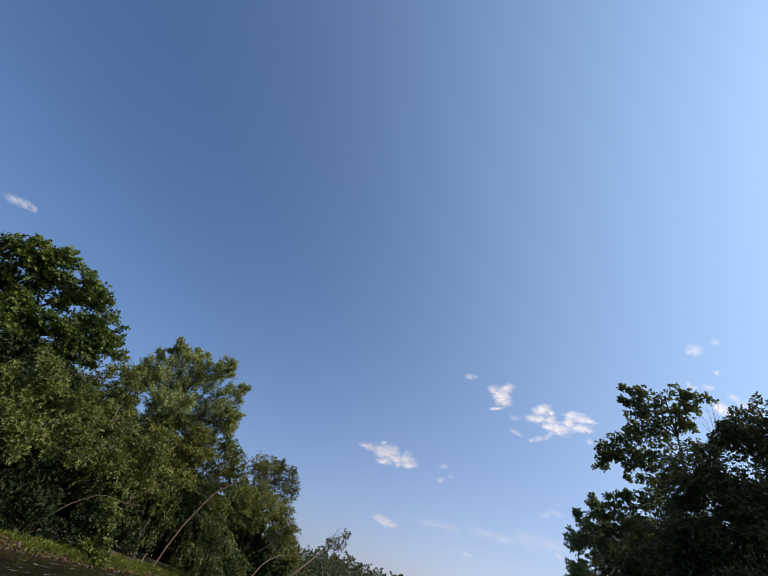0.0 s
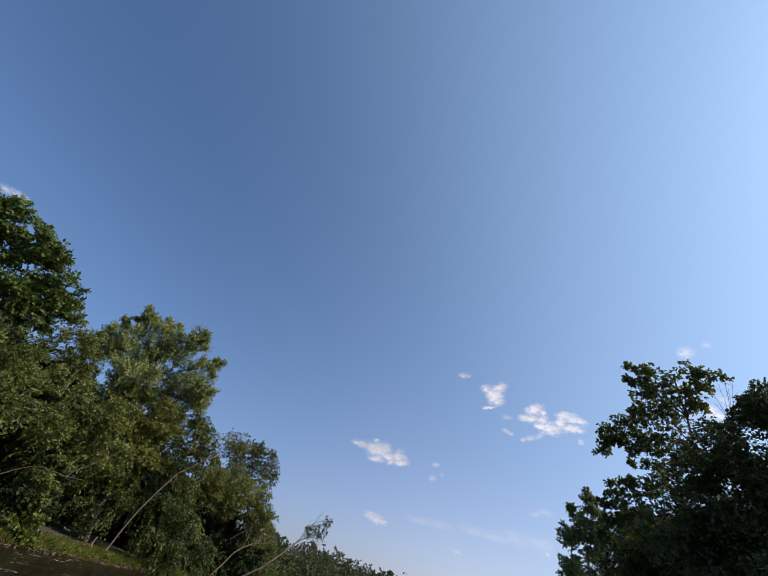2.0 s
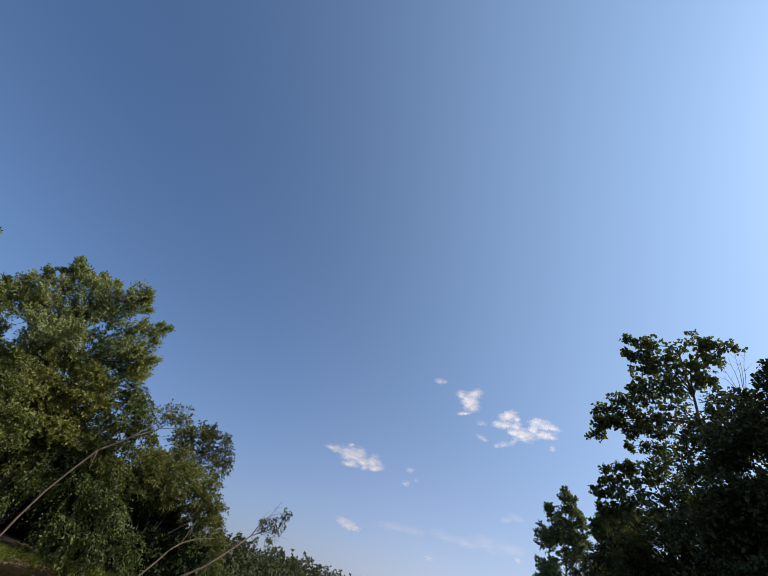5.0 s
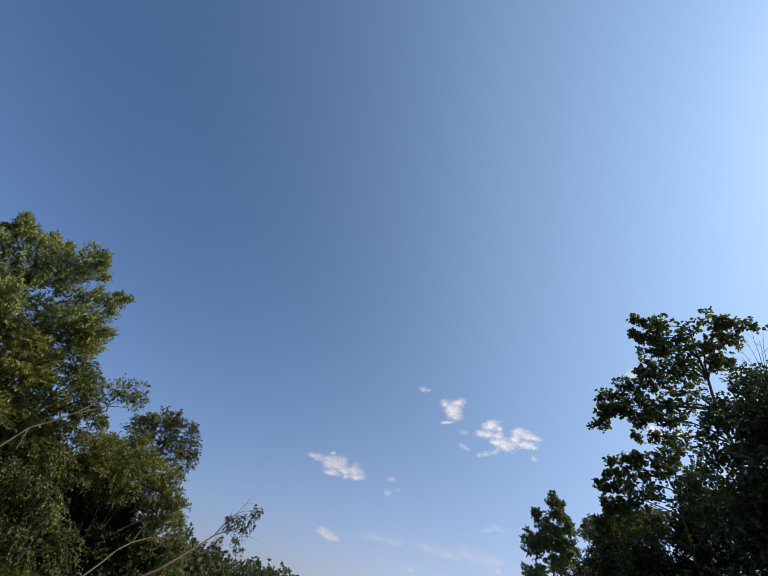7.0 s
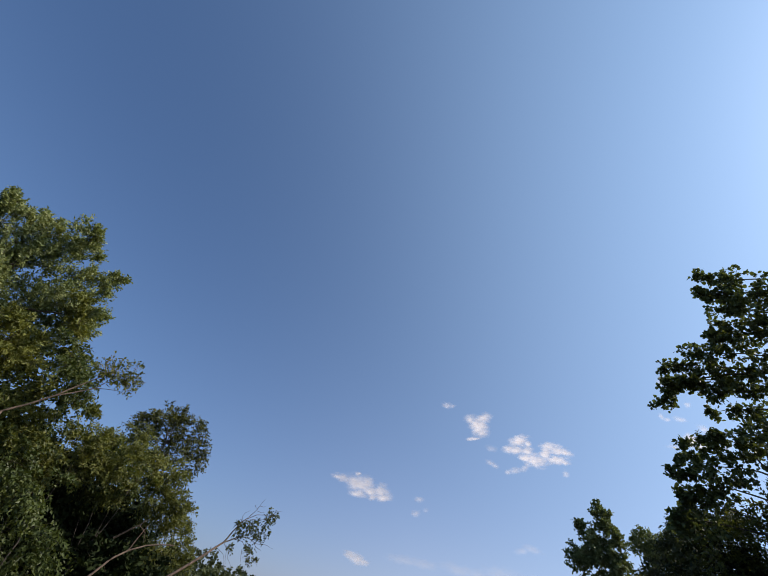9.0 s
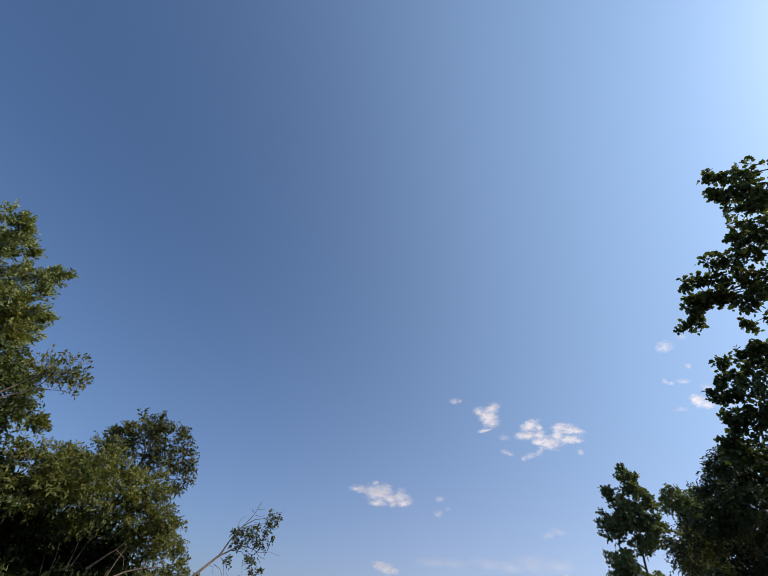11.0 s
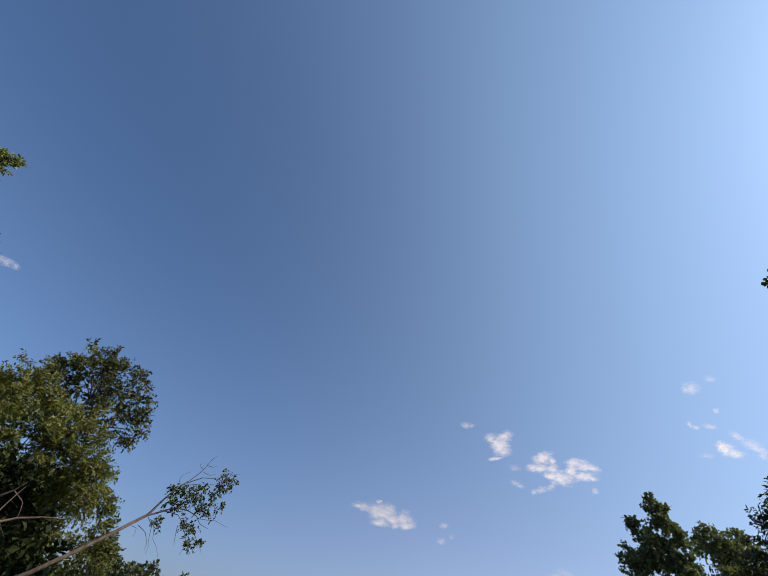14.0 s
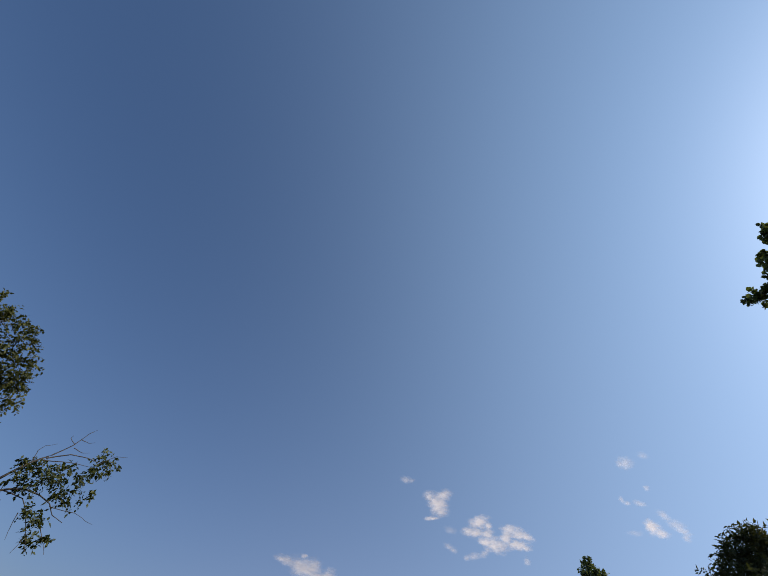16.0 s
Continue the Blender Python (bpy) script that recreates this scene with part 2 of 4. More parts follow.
PALE = bark_material("pale_dead_bark", (0.05, 0.032, 0.023), (0.25, 0.17, 0.12), 14.0)
SOIL, WATER, STONE = soil_material(), water_material(), stone_material()
CUMULUS = cloud_material("cumulus", 0.0, 1.0, 0.97)
WISP = cloud_material("thin_cloud", 0.02, 1.0, 0.46)
VEIL = cloud_material("veil_cloud", 0.0, 1.0, 0.26)


# ---- mesh tools ----
def raw_mesh(name, verts, faces, mat, smooth=False):
    """A mesh of equal-sided faces from arrays of corners and corner numbers."""
    verts, faces = np.asarray(verts, np.float32), np.asarray(faces, np.int32)
    me = bpy.data.meshes.new(name)
    me.vertices.add(len(verts))
    me.vertices.foreach_set("co", verts.ravel())
    me.loops.add(faces.size)
    me.loops.foreach_set("vertex_index", faces.ravel())
    me.polygons.add(len(faces))
    me.polygons.foreach_set("loop_start", np.arange(0, faces.size, faces.shape[1], dtype=np.int32))
    me.polygons.foreach_set("use_smooth", np.full(len(faces), smooth))
    me.materials.append(mat)
    me.update(calc_edges=True)
    return me


def part(name, me, parent, label=""):
    ob = new(name, me)
    ob.parent = parent
    return tagged(ob, label)


def unit(v):
    return v / np.maximum(np.linalg.norm(v, axis=-1, keepdims=True), 1e-9)


def tube(points, radii, sides=7):
    """Corners and faces of a tapered, round branch along the points."""
    pts, verts = [np.asarray(p, float) for p in points], []
    for i, p in enumerate(pts):
        d = unit(pts[min(i + 1, len(pts) - 1)] - pts[max(i - 1, 0)])
        a = unit(np.cross(d, (0.31, 0.95, 0.1) if abs(d[2]) > 0.8 else (0, 0, 1)))
        b = np.cross(d, a)
        for k in range(sides):
            w = 2 * math.pi * k / sides
            verts.append(p + radii[i] * (math.cos(w) * a + math.sin(w) * b))
    faces = [(i * sides + k, i * sides + (k + 1) % sides, (i + 1) * sides + (k + 1) % sides, (i + 1) * sides + k)
             for i in range(len(pts) - 1) for k in range(sides)]
    return np.array(verts), np.array(faces)


def bend(a, b, rng, sag=0.0, wobble=0.06, steps=8):
    """A branch line from a to b that wanders a little and bows by sag."""
    a, b = np.asarray(a, float), np.asarray(b, float)
    size, out = np.linalg.norm(b - a), []
    drift = np.cumsum(rng.normal(0, wobble * size / steps ** 0.5 * 0.5, (steps + 1, 3)), 0)
    for i in range(steps + 1):
        s = i / steps
        out.append(a + (b - a) * s + drift[i] * s * (1 - s) * 2 + np.array((0, 0, sag * 4 * s * (1 - s))))
    return out


def taper(r0, r1, count):
    return [r0 + (r1 - r0) * (i / (count - 1)) ** 0.8 for i in range(count)]


def leaves(clumps, rng, leaf=0.12, width=0.55, spray=0.45, per_m2=14.0, blades=9, droop=0.25, lift=0.2, lumps=12, fill=0.42, flat=0.85, lump=(0.2, 0.42), far_out=(0.4, 0.85), ruffle=0.3, long=1.0, up=0.3, broad=False):
    """Blades on twigs, in lumps round the middles of clumps (x, y, z, radius). long draws each lump out into a pointed spray that leads
    away from the heart of the crown and rises by up; broad blades are round and folded along the rib. Gives corners, faces and the twigs' ends."""
    verts, ends = [], []
    clumps = np.array(clumps, float)
    heart = (clumps[:, :3] * clumps[:, 3:] ** 2).sum(0) / (clumps[:, 3] ** 2).sum()
    for x, y, z, r in clumps:
        c = np.array((x, y, z))
        ways = unit(rng.normal(0, 1, (lumps, 3)))
        mids = np.vstack([c + ways * r * rng.uniform(*far_out, (lumps, 1)), c[None]])
        rads = np.append(r * rng.uniform(*lump, lumps), r * fill)
        for mid, rad in zip(mids, rads):
            count = max(2, int(per_m2 * 12.6 * rad * rad))
            u = unit(rng.normal(0, 1, (count, 3)))
            shift = u * rad * rng.uniform(0, 1, (count, 1)) ** 0.4
            lead = unit(unit(mid - heart) + (mid - c) / r * 0.5 + np.array((0, 0, up)) + rng.normal(0, 0.3, 3))
            if long > 1:
                run = shift @ lead
                slim = (long ** -0.5 * (1.12 - 0.45 * run / rad))[:, None]
                shift = (shift - run[:, None] * lead) * slim + run[:, None] * lead * long
            start = mid + shift * np.array((1, 1, flat))
            way = unit(unit(start - c) * 0.6 + u * 0.5 + lead * (long - 1) + rng.normal(0, 0.4, (count, 3)) + np.array((0, 0, lift)))
            side = unit(np.cross(way, rng.normal(0, 1, (count, 3))))
            reach = spray * min(1.0, 0.45 + r) * rng.uniform(0.5, 1.2, (count, 1))
            ends.append(np.hstack([start - way * reach * 0.4, start + way * reach]))
            s = np.linspace(0.05, 1.0, blades)[None, :, None]
            flip = np.where(np.arange(blades) % 2, 1.0, -1.0)[None, :, None]
            at = start[:, None] + way[:, None] * reach[:, None] * s + np.array((0, 0, -1.0)) * droop * reach[:, None] * s * s
            rib = unit(way[:, None] * 0.7 + side[:, None] * flip * 0.9 + rng.normal(0, 0.45, (count, blades, 3)) - np.array((0, 0, droop)))
            lie = unit(rng.normal(0, 0.6, (count, 1, 3)) + np.array((0.4, 0, 0.7)))
            face = unit(lie + rng.normal(0, ruffle, (count, blades, 3)))
            across = unit(np.cross(rib, face))
            face = np.cross(across, rib)
            size = leaf * rng.uniform(0.55, 1.2, (count, blades, 1))
            if broad:
                near, beyond = at + rib * size * 0.12 + face * size * 0.1, at + rib * size * 0.62 + face * size * 0.12
                half = across * size * width * 0.5
                ring = [at, near + half * 0.85, beyond + half, at + rib * size, beyond - half, near - half * 0.85]
                verts.append(np.stack(ring, 2).reshape(-1, 3))
            else:
                belly = at + rib * size * 0.42 + face * size * 0.08
                quad = np.stack([at, belly + across * size * width * 0.5, at + rib * size, belly - across * size * width * 0.5], 2)
                verts.append(quad.reshape(-1, 3))
    verts = np.concatenate(verts)
    if broad:
        faces = (np.arange(0, len(verts), 6)[:, None, None] + np.array([(0, 1, 2, 3), (0, 3, 4, 5)])[None]).reshape(-1, 4)
    else:
        faces = np.arange(len(verts)).reshape(-1, 4)
    return verts, faces, np.concatenate(ends)


def twig_mesh(ends, share, rng, mat, radius=0.006):
    """Thin three-sided sticks between the twigs' ends, for a share of them."""
    pick = ends[rng.uniform(0, 1, len(ends)) < share]
    a, b = pick[:, :3], pick[:, 3:]
    d = unit(b - a)
    p = unit(np.cross(d, np.array((0.2, 0.5, 0.84))))
    q = np.cross(d, p)
    ring = [p, -0.5 * p + 0.87 * q, -0.5 * p - 0.87 * q]
    v = np.stack([a + radius * k for k in ring] + [b + 0.3 * radius * k for k in ring], 1).reshape(-1, 3)
    base = np.arange(len(pick))[:, None, None] * 6
    f = (base + np.array([(0, 1, 4, 3), (1, 2, 5, 4), (2, 0, 3, 5)])[None]).reshape(-1, 4)
    return raw_mesh("twigs", v, f, mat)


def boughs(arms, seed):
    """Clumps along leafy boughs: rows of an inner end, a tip, and the clumps' radius at both."""
    rng, out = np.random.default_rng(seed), []
    for row in arms:
        a, b, r = np.array(row[:3]), np.array(row[3:6]), np.array(row[6:])
        b = b - unit(b - a) * 0.4 * r[1]
        count = max(2, int(np.linalg.norm(b - a) / (0.8 * r.mean())))
        for i in range(count + 1):
            size = r[0] + (r[1] - r[0]) * i / count
            out.append((*(a + (b - a) * i / count + rng.normal(0, 0.3, 3) * size), size * rng.uniform(0.75, 1.1)))
    return out


def plant(name, label, category, base, clumps, leaf_mat, seed, trunk=0.16, top=None, group="", bark=None, twigs=0.12, limbs=9, skirt=0, arms=(), **blade):
    """A tree or shrub: trunk, limbs that reach into the clumps, twigs and a crown of blades."""
    rng = np.random.default_rng(seed)
    bark = bark or BARK
    clumps = np.array(clumps, float)
    if skirt:
        low, r = clumps[:, 2].min(), clumps[:, 3].max()
        spread = clumps[:, :2].std(0) + 0.3
        lower = [(*(clumps[:, :2].mean(0) + rng.normal(0, 1, 2) * spread), base[2] + r * 0.6 + (low - base[2]) * k / skirt, r * rng.uniform(0.7, 1.0)) for k in range(skirt)]
        clumps = np.vstack([clumps, lower])
    root = new(name)
    root.location = base
    tagged(root, label, category, group)
    base = np.array(base, float)
    heavy = clumps[:, :3] * clumps[:, 3:] ** 2
    mid = heavy.sum(0) / (clumps[:, 3] ** 2).sum()
    top = np.array(top, float) if top is not None else mid * (0.75, 0.75, 0.75) + np.array((*base[:2], clumps[:, 2].max())) * 0.25
    line = bend((0, 0, -0.25), top - base, rng, wobble=0.12, steps=10)
    v, f = tube(line, taper(trunk, trunk * 0.3, len(line)), 9)
    stem = part("trunk", raw_mesh("trunk", v, f, bark, True), root)
    order = np.argsort(-clumps[:, 3])[:limbs]
    for k in order:
        goal = clumps[k, :3] - base
        fit = [i for i in range(2, len(line)) if line[i][2] < goal[2] + 0.3] or [2]
        i = min(fit, key=lambda j: np.linalg.norm(line[j] - goal) + 0.35 * j)
        arm = bend(line[i], goal + rng.normal(0, 0.2, 3) * clumps[k, 3], rng, sag=0.06 * np.linalg.norm(goal - line[i]), wobble=0.16)
        r = trunk * (0.62 - 0.04 * i)
        v, f = tube(arm, taper(r, r * 0.2 + 0.004, len(arm)), 6)
        part("limb", raw_mesh("limb", v, f, bark, True), stem)
    for row in arms:
        inner, tip = np.array(row[:3]) - base, np.array(row[3:6]) - base
        start = min(line[2:], key=lambda p: np.linalg.norm(p - inner) + 1.5 * max(0.0, p[2] - inner[2] + 0.4))
        bough = bend(start, inner, rng, sag=0.1, wobble=0.1, steps=5)[:-1] + bend(inner, tip, rng, sag=0.05, wobble=0.14, steps=7)
        v, f = tube(bough, taper(trunk * 0.34, 0.006, len(bough)), 6)
        part("limb", raw_mesh("limb", v, f, bark, True), stem)
    v, f, ends = leaves(clumps, rng, **blade)
    part("crown", raw_mesh("crown", v - base, f, leaf_mat), root)
    ends = ends - np.tile(base, 2)
    tagged(part("brushwood", twig_mesh(ends, twigs, rng, bark), root), kind="stuff")
    return root


# ---- ground, river, distance ----
LEFT_EDGE, RIGHT_EDGE = -10.9, 8.2


def wander(y):
    """How far the water's edge strays from its line."""
    return 0.22 * math.sin(y * 0.55) + 0.12 * math.sin(y * 1.7 + 1.0) + 0.05 * math.sin(y * 4.3)


def ground_height(x, y):
    out = max(LEFT_EDGE + wander(y) - x, x - RIGHT_EDGE - wander(y + 9))
    if out < 0:
        return max(-1.0, out * 0.5) - 0.02
    lip = 0.15 * (1 - math.exp(-out / 0.12)) + 0.09 * min(out, 3.5)
    rise = 0.9 * (1 - math.exp(-max(out - 3.5, 0) / 8))
    return lip + rise + 0.06 * noise.noise((x * 0.6, y * 0.6, 0)) + 0.04 * noise.noise((x * 3, y * 3, 2))


def steps(*runs):
    """Even steps, run after run: (start, end, count)."""
    out = []
    for a, b, count in runs:
        out += [a + (b - a) * i / count for i in range(count)]
    return out + [runs[-1][1]]


def sheet(xs, ys, height):
    verts = [(x, y, height(x, y)) for y in ys for x in xs]
    w = len(xs)
    faces = [(j * w + i, j * w + i + 1, (j + 1) * w + i + 1, (j + 1) * w + i) for j in range(len(ys) - 1) for i in range(w - 1)]
    return verts, faces


xs = steps((-3000, -300, 4), (-300, -40, 12), (-40, -14, 16), (-14, -9.5, 45), (-9.5, 7, 12), (7, 10, 24), (10, 40, 16), (40, 300, 12), (300, 3000, 4))
ys = steps((-3000, -300, 4), (-300, -20, 14), (-20, 4, 20), (4, 34, 170), (34, 120, 40), (120, 400, 20), (400, 3000, 5))
v, f = sheet(xs, ys, ground_height)
tagged(new("ground", raw_mesh("ground", v, f, SOIL, True)), "brown soil river bank with leaf litter", "ground", kind="structure")


def ripple(x, y):
    return 0.012 * noise.noise((x * 1.6, y * 0.8, 3)) + 0.006 * noise.noise((x * 4.0, y * 2.2, 7))


xs = steps((-11.6, -5, 66), (-5, 9.2, 48))
ys = steps((-250, 0, 20), (0, 6, 20), (6, 30, 200), (30, 60, 40), (60, 300, 30))
v, f = sheet(xs, ys, ripple)
tagged(new("water", raw_mesh("water", v, f, WATER, True)), "dark brown rippling river water with white glints", "river", kind="structure")


def far_wood():
    """A wooded rise that closes the river's far end: rounded crowns, one behind another."""
    rng = np.random.default_rng(5)
    clumps = []
    for k in range(300):
        az = rng.uniform(-58, 60) if k % 2 else rng.uniform(-34, 2)
        d = (150 + 1.6 * az if az < 0 else 150 + 1.2 * az) * rng.uniform(0.9, 1.2) + 40
        h = (0.084 + 0.0010 * max(0, -az - 10) + 0.004 * math.sin(az * 0.5) + 0.004 * math.sin(az * 1.7 + 2)) * d * rng.uniform(0.72, 1.04)
        r = rng.uniform(1.5, 2.8)
        x, y = d * math.sin(radians(az)), d * math.cos(radians(az))
        for j in range(3):
            clumps.append((x + rng.normal(0, 1.3), y + rng.normal(0, 1.3), h - r * (0.9 + 1.2 * j), r * (0.8 + 0.25 * j)))
    v, f, _ = leaves(clumps, rng, leaf=0.8, width=0.85, spray=0.7, per_m2=0.14, blades=5, lumps=6)
    tagged(new("far_woods", raw_mesh("far_woods", v, f, FARLEAF)), "distant wooded hillside of green trees", "woods", kind="stuff")


def bank_wood():
    """The scrub that runs on down the left bank, growing taller with the distance."""
    rng = np.random.default_rng(6)
    clumps = []
    for k in range(150):
        y = 50 + 95 * rng.uniform(0, 1) ** 1.3
        x = -13.5 - 0.06 * (y - 50) - rng.uniform(0, 1) * (3 + 0.25 * y)
        d = math.hypot(x, y)
        top = 0.9 + d * rng.uniform(0.04, 0.072)
        r = 0.5 + 0.012 * d
        for j in range(4):
            clumps.append((x + rng.normal(0, 0.5 * r), y + rng.normal(0, 0.5 * r), top - r * (0.8 + 1.1 * j), r * (0.8 + 0.15 * j)))
    v, f, _ = leaves([c for c in clumps if c[2] > 0.1], rng, leaf=0.38, width=0.75, spray=0.5, per_m2=0.75, blades=7, lumps=6)
    tagged(new("bank_woods", raw_mesh("bank_woods", v, f, FARLEAF)), "green scrub and trees running down the far bank", "woods", kind="stuff")


far_wood()
bank_wood()


# ---- trees of the left bank ----
plant("maple_tree", "tall dark green maple tree on the river bank", "tree", (-21.0, 14.5, 1.0), [
    (-20.8, 12.9, 9.5, 1.30), (-19.6, 14.6, 9.4, 1.25), (-20.2, 13.9, 7.5, 1.70), (-18.9, 15.6, 8.1, 1.01), (-19.2, 15.2, 7.0, 1.08),
    (-21.4, 11.9, 7.7, 1.99), (-20.6, 13.2, 5.1, 2.09), (-19.8, 14.4, 5.5, 1.20), (-20.8, 13.0, 7.8, 1.24), (-18.0, 16.0, 7.8, 0.66),
    (-18.0, 15.4, 9.0, 0.66), (-17.8, 16.0, 8.4, 0.52), (-18.3, 15.4, 8.2, 0.80), (-18.6, 14.0, 9.9, 0.58), (-18.2, 14.7, 9.8, 0.36),
    (-18.3, 15.8, 7.2, 0.70), (-18.7, 13.6, 10.2, 0.50), (-18.8, 15.5, 6.5, 0.60), (-19.8, 12.1, 10.1, 0.95), (-19.4, 12.6, 10.3, 0.60),
    (-20.4, 11.5, 9.7, 0.76), (-20.1, 11.6, 10.2, 0.50),
],
      MAPLE, 11, trunk=0.3, leaf=0.17, width=0.75, spray=0.36, per_m2=17, flat=0.5, lumps=18, fill=0.32, lump=(0.15, 0.33), far_out=(0.3, 0.95), long=1.7, up=0.2)
plant("box_elder", "olive green bushy box elder above the grassy bank", "tree", (-17.2, 13.6, 0.8), [
    (-14.5, 11.6, 3.9, 1.34), (-13.6, 12.7, 3.7, 1.14), (-12.5, 10.6, 2.5, 0.82), (-12.0, 12.1, 2.9, 0.66), (-15.0, 11.1, 2.7, 1.54),
    (-15.8, 12.7, 1.3, 1.38), (-15.1, 10.9, 3.9, 0.81), (-12.4, 14.3, 3.1, 0.72), (-11.2, 14.6, 1.4, 0.27), (-11.4, 14.4, 1.6, 0.23),
    (-12.1, 11.2, 2.7, 0.65),
],
      ELDER, 12, trunk=0.11, leaf=0.135, spray=0.36, per_m2=24, flat=0.55, fill=0.34, lumps=20, lump=(0.14, 0.31), far_out=(0.35, 0.95), long=1.7, up=0.3)
plant("box_elder", "olive green bushy box elder behind river shrubs", "tree", (-15.9, 16.3, 0.7), [
    (-14.6, 15.5, 4.0, 0.92), (-13.8, 16.2, 4.0, 1.04), (-14.0, 16.1, 2.7, 1.09), (-13.2, 16.7, 2.5, 0.90), (-16.0, 14.0, 5.0, 0.91),
    (-15.1, 15.0, 4.6, 0.82), (-12.9, 16.9, 3.8, 0.95), (-12.4, 17.3, 3.0, 0.93),
] + [
    (-16.1, 16.1, 6.8, 0.58), (-15.5, 16.8, 6.2, 0.72), (-15.9, 16.3, 5.8, 0.61), (-15.6, 16.6, 7.2, 0.32), (-16.4, 15.7, 6.2, 0.48),
    (-16.3, 15.9, 7.5, 0.27),
],
      ELDER, 13, trunk=0.11, leaf=0.135, spray=0.36, per_m2=24, flat=0.55, fill=0.34, lumps=20, lump=(0.14, 0.31), far_out=(0.35, 0.95), long=1.7, up=0.3)
plant("poplar_tree", "grey-green poplar with upswept feathery branches", "tree", (-15.6, 20.6, 0.7), [
    (-15.6, 18.9, 8.8, 0.71), (-16.0, 18.5, 7.8, 0.77), (-14.6, 19.9, 8.6, 0.87), (-13.7, 20.6, 8.3, 0.66), (-16.4, 18.1, 7.4, 0.70),
    (-14.8, 19.7, 7.1, 1.44), (-13.3, 21.0, 7.1, 1.07), (-15.5, 19.0, 6.2, 1.09), (-16.4, 18.1, 5.8, 0.71), (-13.2, 21.1, 8.8, 0.35),
    (-16.6, 17.8, 7.0, 0.54), (-16.8, 17.5, 5.9, 0.65), (-14.2, 20.2, 8.9, 0.35), (-15.9, 18.6, 9.7, 0.34), (-16.5, 17.9, 8.3, 0.41),
    (-14.9, 19.6, 9.2, 0.39),
] + [
    (-15.8, 19.8, 7.4, 1.13), (-16.3, 19.0, 7.9, 0.94), (-15.4, 19.9, 8.6, 1.00), (-15.5, 18.4, 9.6, 0.23), (-15.4, 18.6, 9.2, 0.35),
    (-15.8, 18.0, 8.3, 0.29), (-15.6, 18.3, 8.7, 0.26), (-15.0, 19.2, 9.4, 0.26), (-14.6, 19.6, 9.6, 0.26), (-14.3, 20.0, 9.4, 0.29),
    (-14.1, 20.2, 9.7, 0.21), (-13.8, 20.6, 9.8, 0.19), (-13.9, 20.4, 9.3, 0.29), (-12.9, 21.5, 9.1, 0.19), (-13.0, 21.4, 8.8, 0.27),
    (-12.8, 21.5, 8.4, 0.21), (-13.1, 21.2, 8.1, 0.33), (-12.9, 21.5, 7.5, 0.20), (-12.9, 21.5, 7.0, 0.20), (-13.4, 20.9, 8.8, 0.29),
    (-15.2, 18.9, 9.4, 0.24),
] + [
    (-14.4, 20.9, 6.7, 0.68), (-14.8, 20.5, 6.4, 0.69), (-13.8, 21.6, 6.4, 0.58), (-13.7, 21.7, 7.2, 0.49), (-14.5, 20.8, 7.5, 0.63),
    (-14.2, 21.2, 5.8, 0.69),
] + [
    (-16.2, 18.6, 10.2, 0.12), (-16.1, 18.7, 9.8, 0.20), (-16.0, 18.8, 9.6, 0.27), (-15.4, 19.4, 10.1, 0.15), (-15.2, 19.6, 9.8, 0.22),
    (-15.0, 19.8, 10.1, 0.15), (-14.3, 20.4, 9.8, 0.15), (-14.2, 20.5, 9.4, 0.23), (-13.7, 20.9, 9.7, 0.15), (-16.6, 18.2, 9.1, 0.14),
    (-16.4, 18.3, 8.8, 0.21), (-16.7, 18.0, 8.4, 0.14), (-16.3, 18.5, 9.4, 0.14), (-13.0, 21.4, 9.3, 0.13), (-12.7, 21.6, 9.3, 0.13),
    (-16.7, 17.9, 7.8, 0.16), (-15.7, 19.1, 9.8, 0.15),
] + [
    (-13.4, 19.4, 9.7, 0.40), (-13.2, 19.7, 9.8, 0.28), (-13.2, 19.9, 9.8, 0.22), (-13.3, 20.1, 9.4, 0.32), (-13.1, 21.5, 7.5, 0.42),
    (-12.8, 21.7, 7.7, 0.30), (-12.7, 22.0, 7.8, 0.18), (-12.8, 22.0, 7.3, 0.24), (-13.0, 22.0, 7.0, 0.38),
],
      POPLAR, 14, trunk=0.24, leaf=0.12, width=0.55, spray=0.4, per_m2=36, droop=0.0, lift=0.6, fill=0.22, long=2.2, up=0.8, lumps=19, lump=(0.12, 0.28), far_out=(0.3, 0.9))
plant("box_elder", "dense olive green tree under the poplar", "tree", (-13.6, 20.6, 0.6), [
    (-15.7, 18.5, 4.5, 1.40), (-14.5, 19.7, 4.9, 1.48), (-13.3, 20.7, 5.6, 1.03), (-12.3, 21.5, 5.0, 0.49), (-14.8, 19.4, 3.4, 1.39),
    (-13.4, 20.6, 3.8, 1.46), (-12.1, 21.6, 4.0, 0.91), (-15.8, 18.4, 3.3, 1.14), (-13.6, 21.3, 4.7, 1.23),
] + [
    (-12.7, 20.9, 7.6, 0.42), (-12.5, 21.4, 6.9, 0.41), (-12.3, 21.7, 6.1, 0.45), (-12.0, 22.2, 5.6, 0.39), (-11.8, 22.4, 4.9, 0.48),
    (-11.0, 22.7, 4.7, 0.20),
],
      OLIVE, 15, trunk=0.14, leaf=0.13, spray=0.36, per_m2=26, flat=0.6, fill=0.42, lumps=22, lump=(0.15, 0.33), far_out=(0.35, 0.95), long=1.6, up=0.3)
